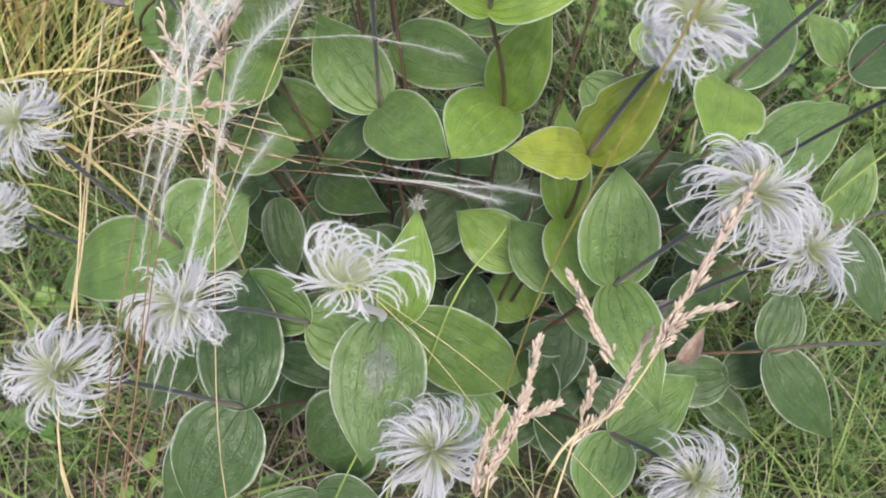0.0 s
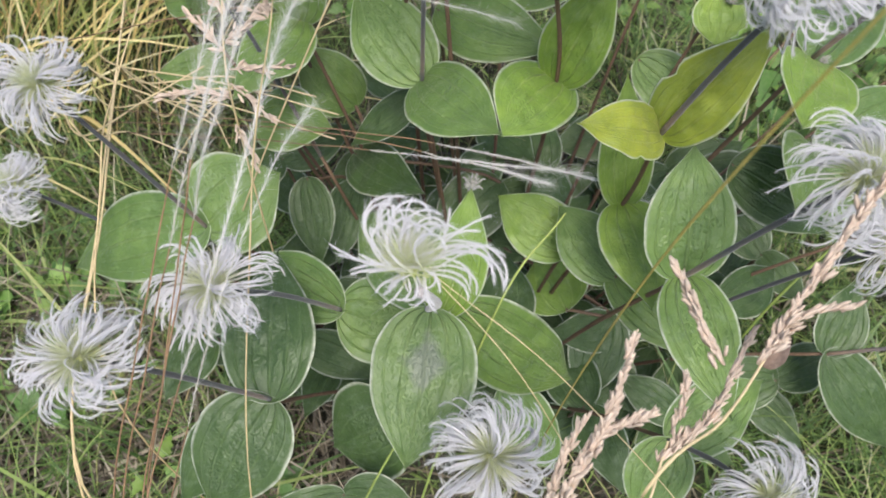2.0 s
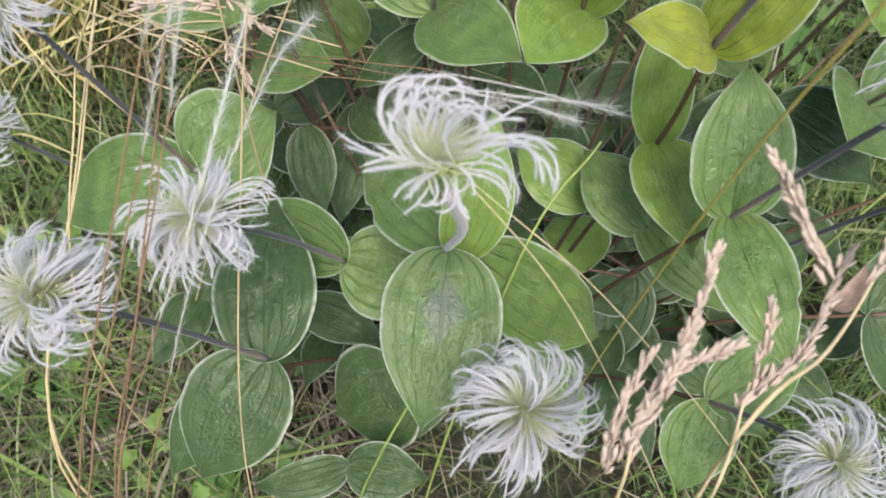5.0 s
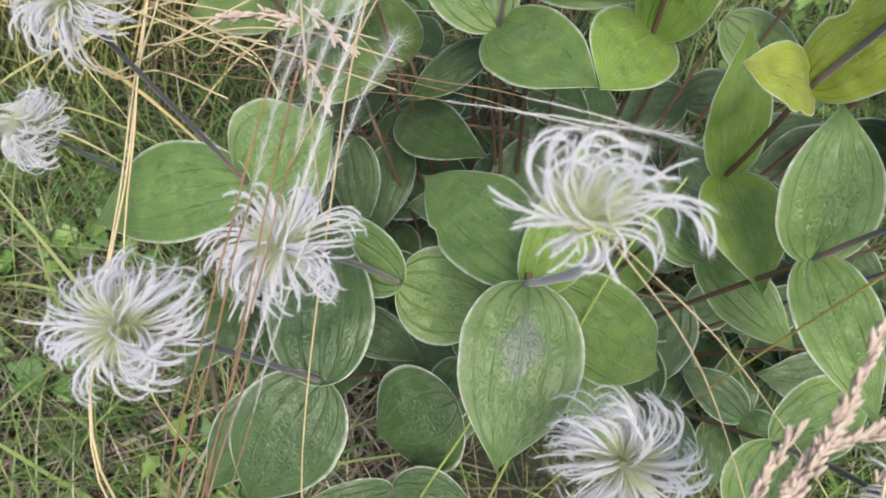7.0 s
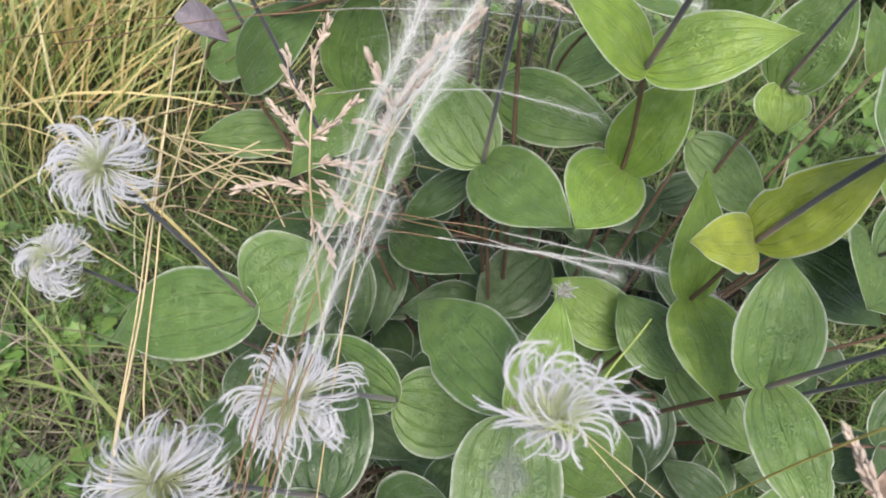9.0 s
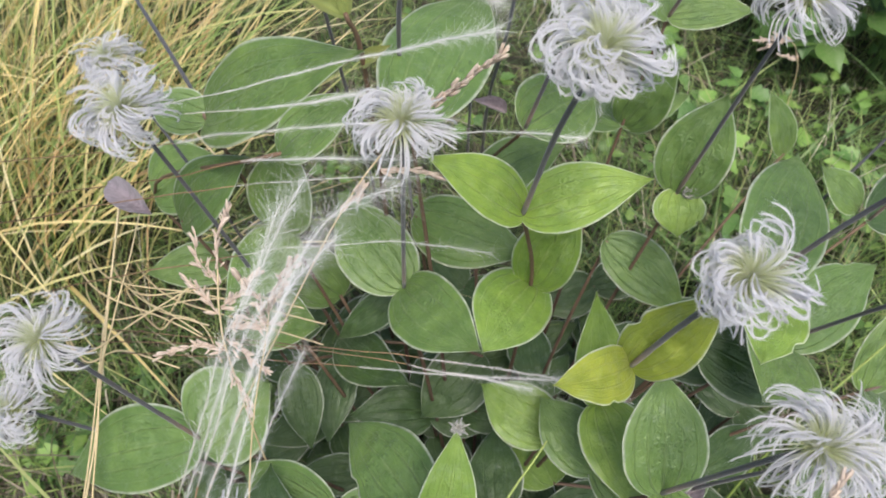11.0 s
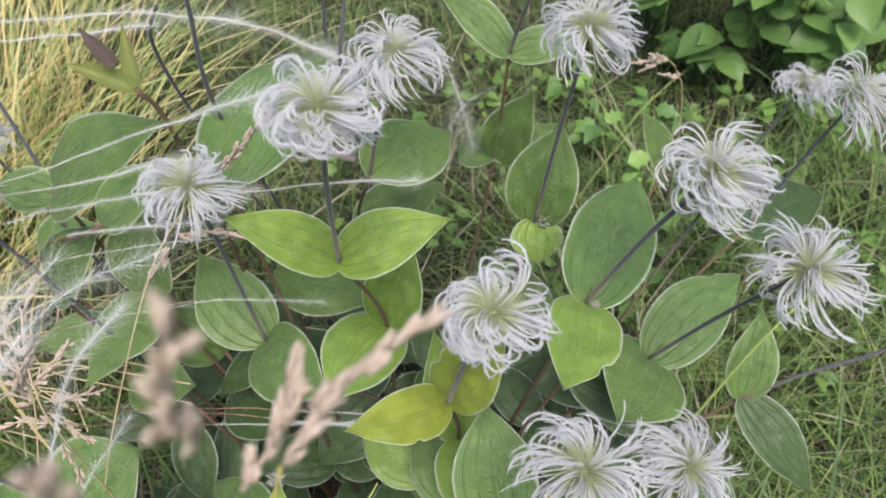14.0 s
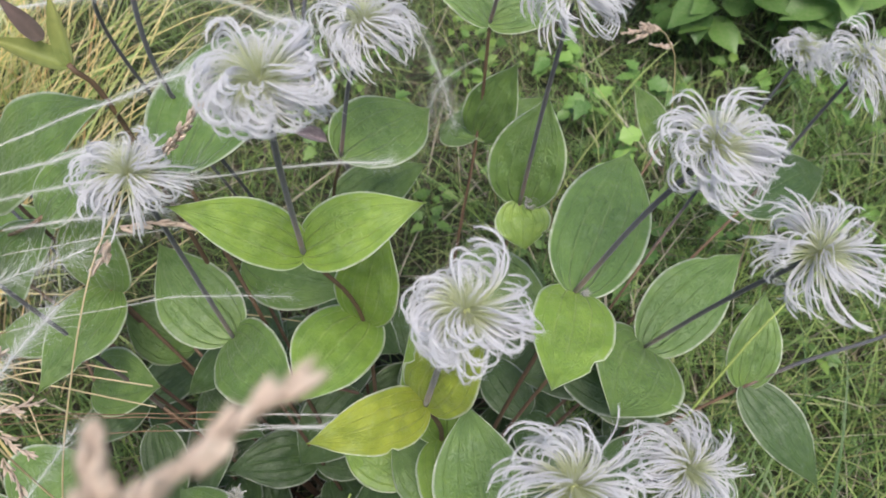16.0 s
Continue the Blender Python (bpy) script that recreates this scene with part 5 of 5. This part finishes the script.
def panicle(root, points, branches, label="dry tan grass panicle with crowded spikelets", group="dry grass panicles", size=0.0033, material=None, culm=None, thick=0.0006, loose=1.0):
    """A grass in seed: a culm along the points and branches, each (from, to, spikelets), set with husked spikelets."""
    rnd = random.Random(int(abs(points[-1][0]) * 1e4) + 7)
    ob = thing("grass_panicle", root, label, "grass", group)
    s = Soup(root)
    s.tube(smooth_line([root] + list(points), 8), thick, thick * 0.6, 6, 0, 1, 0.1)
    part("culm", s.mesh("culm", culm or STRAW), ob)
    for p0, p1, n in branches:
        p0, p1 = Vector(p0), Vector(p1)
        axis = (p1 - p0).normalized()
        s = Soup(root)
        sag = Vector((rnd.gauss(0, 1), rnd.gauss(0, 1), 0)) * 0.002
        line = smooth_line([p0, p0.lerp(p1, 0.5) + sag, p1], 8)
        s.tube(line, 0.0004, 0.0002, 4)
        for k in range(int(n * 3.4)):
            t = (k + rnd.random()) / int(n * 3.4)
            q = line[min(int(t * 16), 15)].lerp(line[min(int(t * 16) + 1, 16)], rnd.random())
            side = Vector((rnd.gauss(0, 1), rnd.gauss(0, 1), rnd.gauss(0, 1)))
            d = (axis + (side - axis * side.dot(axis)).normalized() * abs(rnd.gauss(0.12, 0.22)) * loose).normalized()
            ln = size * rnd.choice((0.7, 0.85, 0.95, 1.05, 1.25)) * rnd.uniform(0.85, 1.15)
            c = q + d * ln * 0.5 + side.normalized() * size * rnd.uniform(0, 0.85) * (1 - 0.8 * t) * (0.6 + 0.4 * math.sin(t * 21 + n))
            # two husks, slightly apart, some gaping
            gape = rnd.uniform(0.05, 0.32)
            for w in (-1, 1):
                e = (d + side.normalized() * gape * w).normalized()
                husk = ln * rnd.uniform(0.85, 1.15)
                line2 = [c + e * husk * h for h in (-0.5, -0.22, 0.08, 0.34, 0.6)]
                m = len(s.v)
                s.tube(line2, 1.0, 1.0, 4)
                for row, fat in enumerate((0.05, 0.125, 0.15, 0.1, 0.008)):
                    centre = line2[row] - s.o
                    for j in range(4):
                        v = s.v[m + row * 4 + j]
                        s.v[m + row * 4 + j] = centre + (v - centre) * husk * fat * (1.25 if j % 2 else 0.8)
        part("spike", s.mesh("spike", material or SPIKE), ob)
    return ob


panicle((0.02, 0.0, -0.01), [(0.012, 0.03, 0.25), (0.014, 0.06, 0.4), (0.017, 0.078, 0.423)], [((0.014, 0.07, 0.415), (0.031, 0.107, 0.446), 70), ((0.016, 0.074, 0.42), (0.036, 0.09, 0.436), 34), ((0.012, 0.068, 0.41), (0.02, 0.09, 0.428), 30)])
panicle((0.05, 0.0, -0.01), [(0.035, 0.03, 0.25), (0.035, 0.06, 0.4), (0.045, 0.088, 0.418)], [((0.042, 0.083, 0.415), (0.07, 0.118, 0.426), 60), ((0.046, 0.09, 0.418), (0.05, 0.104, 0.424), 14)])
panicle((0.03, -0.02, -0.01), [(0.02, 0.0, 0.25), (0.03, 0.066, 0.43), (0.055, 0.09, 0.436), (0.071, 0.11, 0.435)], [((0.066, 0.105, 0.436), (0.093, 0.145, 0.475), 74), ((0.07, 0.11, 0.436), (0.09, 0.118, 0.446), 20), ((0.052, 0.1, 0.45), (0.04, 0.123, 0.46), 26)], "dry tan grass panicle on an orange-tinted culm")
panicle((0.02, 0.11, -0.01), [(0.024, 0.118, 0.25), (0.03, 0.116, 0.457), (0.043, 0.112, 0.576), (0.05, 0.118, 0.6)], [((0.052, 0.116, 0.606), (0.0695, 0.1252, 0.617), 11), ((0.045, 0.116, 0.599), (0.0543, 0.1264, 0.6124), 11), ((0.049, 0.112, 0.625), (0.055, 0.11, 0.648), 10), ((0.042, 0.106, 0.62), (0.046, 0.103, 0.643), 10)], "tall dry tan grass panicle close above the clump", size=0.0034, culm=OLIVE, thick=0.0004)
panicle((-0.135, 0.21, -0.01), [(-0.123, 0.222, 0.230), (-0.113, 0.232, 0.370), (-0.110, 0.240, 0.405), (-0.108, 0.252, 0.422)], [((-0.112, 0.234, 0.382), (-0.139, 0.230, 0.388), 13), ((-0.111, 0.236, 0.390), (-0.094, 0.224, 0.382), 9), ((-0.110, 0.240, 0.402), (-0.127, 0.257, 0.408), 9), ((-0.109, 0.242, 0.408), (-0.093, 0.254, 0.416), 9), ((-0.108, 0.248, 0.416), (-0.119, 0.268, 0.425), 8), ((-0.108, 0.252, 0.422), (-0.103, 0.274, 0.434), 11), ((-0.113, 0.230, 0.370), (-0.103, 0.212, 0.365), 7), ((-0.110, 0.238, 0.396), (-0.085, 0.240, 0.396), 8)], "loose pinkish-tan dry grass panicle with short branches", size=0.0039, loose=2.2)
panicle((0.334, 0.58, -0.01), [(0.324, 0.6, 0.163), (0.31, 0.6, 0.21), (0.299, 0.6, 0.225)], [((0.299, 0.6, 0.225), (0.268, 0.6, 0.225), 12), ((0.299, 0.6, 0.225), (0.283, 0.6, 0.232), 9), ((0.299, 0.6, 0.225), (0.277, 0.6, 0.216), 9), ((0.315, 0.6, 0.2), (0.297, 0.6, 0.207), 7)], "small bent tan grass panicle in the meadow", size=0.0045, loose=1.8)
panicle((-0.12, 0.02, -0.01), [(-0.112, 0.08, 0.25), (-0.09, 0.17, 0.4), (-0.074, 0.205, 0.459), (-0.07, 0.205, 0.477)], [((-0.074, 0.205, 0.464), (-0.079, 0.21, 0.481), 5), ((-0.072, 0.205, 0.471), (-0.063, 0.21, 0.485), 6), ((-0.07, 0.205, 0.477), (-0.059, 0.21, 0.492), 6), ((-0.075, 0.205, 0.459), (-0.083, 0.21, 0.458), 4)], "small loose tan panicle beside the feathery awns", size=0.0036, loose=1.9, thick=0.0004)
panicle((-0.26, 0.19, -0.01), [(-0.2, 0.215, 0.13), (-0.144, 0.237, 0.26), (-0.1, 0.254, 0.35), (-0.05, 0.283, 0.435), (-0.014, 0.309, 0.459)], [((-0.018, 0.308, 0.456), (0.011, 0.306, 0.485), 26), ((-0.047, 0.284, 0.436), (-0.056, 0.28, 0.425), 14), ((-0.04, 0.288, 0.44), (-0.012, 0.29, 0.43), 10)], "slender pale straw panicle on a yellow culm", size=0.004)
dry_stem([(-0.2, 0.06, -0.01), (-0.214, 0.1, 0.226), (-0.222, 0.25, 0.265), (-0.226, 0.39, 0.3)], 0.0008, 0.0006, "stout straw-yellow grass culm")
dry_stem([(-0.19, 0.1, -0.01), (-0.195, 0.14, 0.25), (-0.19, 0.23, 0.33), (-0.186, 0.27, 0.345), (-0.182, 0.31, 0.352), (-0.19, 0.36, 0.34)], 0.0005, 0.0004, "bent brown dry grass stem")
# a tangle of broken straw at the clump's edge
r = random.Random(91)
for k in range(10):
    x0, y0, z0 = -0.21 + r.uniform(-0.025, 0.02), 0.3 + r.uniform(-0.03, 0.035), 0.285 + r.uniform(-0.02, 0.012)
    x1, y1, z1 = -0.13 + r.uniform(-0.045, 0.05), 0.265 + r.uniform(-0.025, 0.05), 0.302 + r.uniform(-0.02, 0.016)
    mid = ((x0 + x1) / 2 + r.uniform(-0.01, 0.01), (y0 + y1) / 2 + r.uniform(-0.008, 0.008), (z0 + z1) / 2 + 0.004)
    dry_stem([(x0 - 0.15, y0 + 0.2, -0.01), (x0 - 0.06, y0 + 0.07, z0 * 0.75), (x0, y0, z0), mid, (x1, y1, z1)], r.uniform(0.0005, 0.0009), 0.0004, "broken straw-yellow grass stem in a tangle")
dry_stem([(-0.206, 0.056, -0.01), (-0.218, 0.096, 0.215), (-0.2264, 0.25, 0.26), (-0.226, 0.4, 0.3)], 0.0007, 0.0005, "stout straw-yellow grass culm")
GREENSTEM = fibre_material("green_grass_stem", (0.16, 0.24, 0.05), (0.3, 0.36, 0.1), 0.5, 400)
dry_stem([(0.17, 0.2, -0.01), (0.19, 0.235, 0.17), (0.25, 0.28, 0.25), (0.33, 0.33, 0.29)], 0.0011, 0.0007, "fresh green grass stem", GREENSTEM)
dry_stem([(-0.05, 0.04, -0.01), (-0.04, 0.08, 0.2), (0.0, 0.16, 0.33), (0.03, 0.2, 0.35)], 0.0007, 0.0005, "fresh green grass stem", GREENSTEM)
dry_stem([(-0.08, 0.05, -0.01), (-0.075, 0.08, 0.18), (-0.04, 0.13, 0.26), (-0.02, 0.16, 0.3)], 0.0008, 0.0005, "fresh green grass stem", GREENSTEM)
dry_stem([(0.14, 0.03, 0.2), (0.08, 0.07, 0.33), (0.02, 0.105, 0.41), (-0.022, 0.125, 0.447)], 0.00022, 0.00014, "thin pale dry grass stem leaning on a seed head")
dry_stem([(0.1, 0.0, 0.15), (0.06, 0.05, 0.3), (0.01, 0.1, 0.41), (-0.026, 0.128, 0.45)], 0.00022, 0.00014, "thin pale dry grass stem leaning on a seed head")


# ---- small things on the shoots ----
def scrap(name, base, tip, width, label, category, material, fold=0.8, curl=0.5):
    """A small withered or folded leaf: a keeled blade that curls up at the sides."""
    ob = thing(name, base, label, category)
    b, t = Vector(base), Vector(tip)
    a = (t - b).normalized()
    ln = (t - b).length
    n = Vector((0, -0.45, 1))
    n = (n - a * n.dot(a)).normalized()
    sd = n.cross(a)
    s = Soup(base)
    for layer in (0, 1):
        for i in range(13):
            q = i / 12
            w = width / 2 * leaf_width(q) + 0.0002
            for k in range(9):
                u = k / 4 - 1
                h = fold * w * abs(u) ** 1.4 - curl * 0.3 * ln * q * q + 0.0008 * noise.noise(Vector((u * 3, q * 9, ln * 90)))
                s.v.append(b + a * ln * q + sd * u * w * (1 - 0.35 * fold) + n * (h - layer * 0.0004) - s.o)
                s.uv.append(((u + 1) / 2, q))
    for layer in (0, 1):
        for i in range(12):
            for k in range(8):
                q = layer * 117 + i * 9 + k
                f = (q, q + 1, q + 10, q + 9)
                s.f.append(f if layer == 0 else f[::-1])
    part("blade", s.mesh("blade", material), ob)
    return ob


BUDGREEN = fibre_material("young_leaf_olive", (0.19, 0.24, 0.07), (0.27, 0.28, 0.08), 0.5, 300, 0.1, 0.2)
BUDPURPLE = fibre_material("young_leaf_purple", (0.13, 0.1, 0.08), (0.16, 0.11, 0.1), 0.5, 300, 0.2, 0.15)
TUFT = fibre_material("bud_wool", (0.2, 0.2, 0.16), (0.4, 0.39, 0.35), 0.8, 700, 0.4)
young = thing("clematis_shoot", (-0.045, 0.33, -0.01), "young clematis shoot with small olive and purple leaves", "clematis", "shoots of the clematis clump")
stem(young, [(-0.045, 0.33, -0.01), (-0.048, 0.345, 0.25), (-0.049, 0.351, 0.433), (-0.053, 0.346, 0.473)], 0.0016, 0.0011)
for tip, wide, mat in (((-0.066, 0.352, 0.503), 0.009, BUDPURPLE), ((-0.052, 0.36, 0.497), 0.009, BUDGREEN), ((-0.078, 0.35, 0.488), 0.012, BUDGREEN), ((-0.036, 0.35, 0.452), 0.01, BUDGREEN)):
    bit = scrap("leaf", (-0.058, 0.349, 0.484) if mat is BUDPURPLE else (-0.053, 0.347, 0.471) if tip[0] < -0.04 else (-0.05, 0.35, 0.44), tip, wide, "", "", mat, 0.7, 0.1)
    for o in bit.children:
        o.parent, o.name = young, "leaf"
        o.matrix_parent_inverse = Matrix.Translation(bit.location - young.location)
    bpy.data.objects.remove(bit)
scrap("withered_leaf", (-0.155, 0.302, 0.394), (-0.192, 0.336, 0.382), 0.02, "withered purple-grey clematis leaf hanging from a stalk", "dead leaf", DRYLEAF, 1.0, 0.3)
scrap("withered_leaf", (0.1, 0.132, 0.354), (0.111, 0.144, 0.364), 0.012, "curled brown withered leaf beside a panicle", "dead leaf", DRYBROWN, 1.1, 0.2)
scrap("withered_leaf", (0.026, 0.406, 0.347), (0.006, 0.414, 0.353), 0.014, "crumpled dark dry leaf on a stalk", "dead leaf", DRYLEAF, 1.2, 0.6)
scrap("withered_leaf", (0.125, 0.205, 0.22), (0.14, 0.215, 0.23), 0.016, "crumpled dark dry leaf among green leaves", "dead leaf", DRYLEAF, 1.2, 0.6)


def bud(at, axis, size, label):
    ob = thing("flower_bud", at, label, "bud")
    rnd = random.Random(4)
    s = Soup(at)
    c = Vector(at)
    ax = Vector(axis).normalized()
    for k in range(11):
        d = Matrix.Rotation(k * 2.4, 3, ax) @ ax.orthogonal().normalized()
        curl, far = rnd.uniform(0.1, 0.75), rnd.uniform(0.6, 1.1)
        line = [c, c + ax * size * 0.35 * far + d * size * 0.3, c + ax * size * 0.75 * far + d * size * (0.2 + 0.4 * curl), c + ax * size * (1.05 * far - 0.5 * curl) + d * size * 0.9 * curl]
        s.tube(smooth_line(line, 3), size * 0.07, size * 0.03, 5, 0, rnd.random())
    for _ in range(160):
        d = Vector((rnd.gauss(0, 1), rnd.gauss(0, 1), rnd.gauss(0, 1))).normalized()
        q = c + ax * size * rnd.uniform(0.1, 0.9) + d * size * 0.25
        s.hair(q, q + d * 0.002, 0.00006)
    part("sepal", s.mesh("sepal", TUFT), ob)


bud((-0.011, 0.198, 0.374), (0.1, -0.2, 1), 0.008, "small grey woolly flower bud at a leaf tip")
bud((0.137, 0.371, 0.306), (0.6, -0.3, 0.5), 0.009, "tiny white woolly tuft in a leaf node")
bud((0.143, 0.268, 0.371), (0.6, -0.3, 0.5), 0.0035, "tiny white woolly tuft in a leaf node")


# ---- vetch in the turf beside the clump ----
def vetch(root, tip, label="green vetch leaf with paired oval leaflets"):
    """A feathered leaf: an arching rib with pairs of small oval leaflets, each a mesh of its own."""
    ob = thing("vetch_leaf", root, label, "vetch")
    b, t = Vector(root), Vector(tip)
    line = smooth_line([b, b.lerp(t, 0.45) + Vector((0, 0, 0.012)), t], 8)
    s = Soup(root)
    s.tube(line, 0.0005, 0.0003, 5)
    part("rib", s.mesh("rib", GREENSTEM), ob)
    for i in range(5, len(line), 2):
        a = (line[i] - line[i - 1]).normalized()
        for w in (-1, 1):
            d = (Vector((-a.y, a.x, 0.15)) * w + a * 0.35).normalized()
            s = Soup(root)
            ln, sd, up = 0.0095 * (1 - 0.02 * i), a.cross(d).cross(d).normalized(), Vector((0, 0, 1))
            for k in range(7):
                q = k / 6
                wide = 0.0032 * math.sin(math.pi * min(1, 0.06 + 0.94 * q)) ** 0.7 + 0.0002
                for u in (-1, 0, 1):
                    s.v.append(line[i] + d * (0.001 + ln * q) + sd * u * wide + up * 0.0006 * abs(u) - s.o)
                    s.uv.append(((u + 1) / 2, q))
            for k in range(6):
                for u in range(2):
                    q = k * 3 + u
                    s.f.append((q, q + 1, q + 4, q + 3))
            part("leaflet", s.mesh("leaflet", FERNY), ob)
    return ob


vetch((-0.42, 0.3, -0.01), (-0.335, 0.297, 0.13))
vetch((-0.4, 0.33, -0.01), (-0.31, 0.318, 0.135))
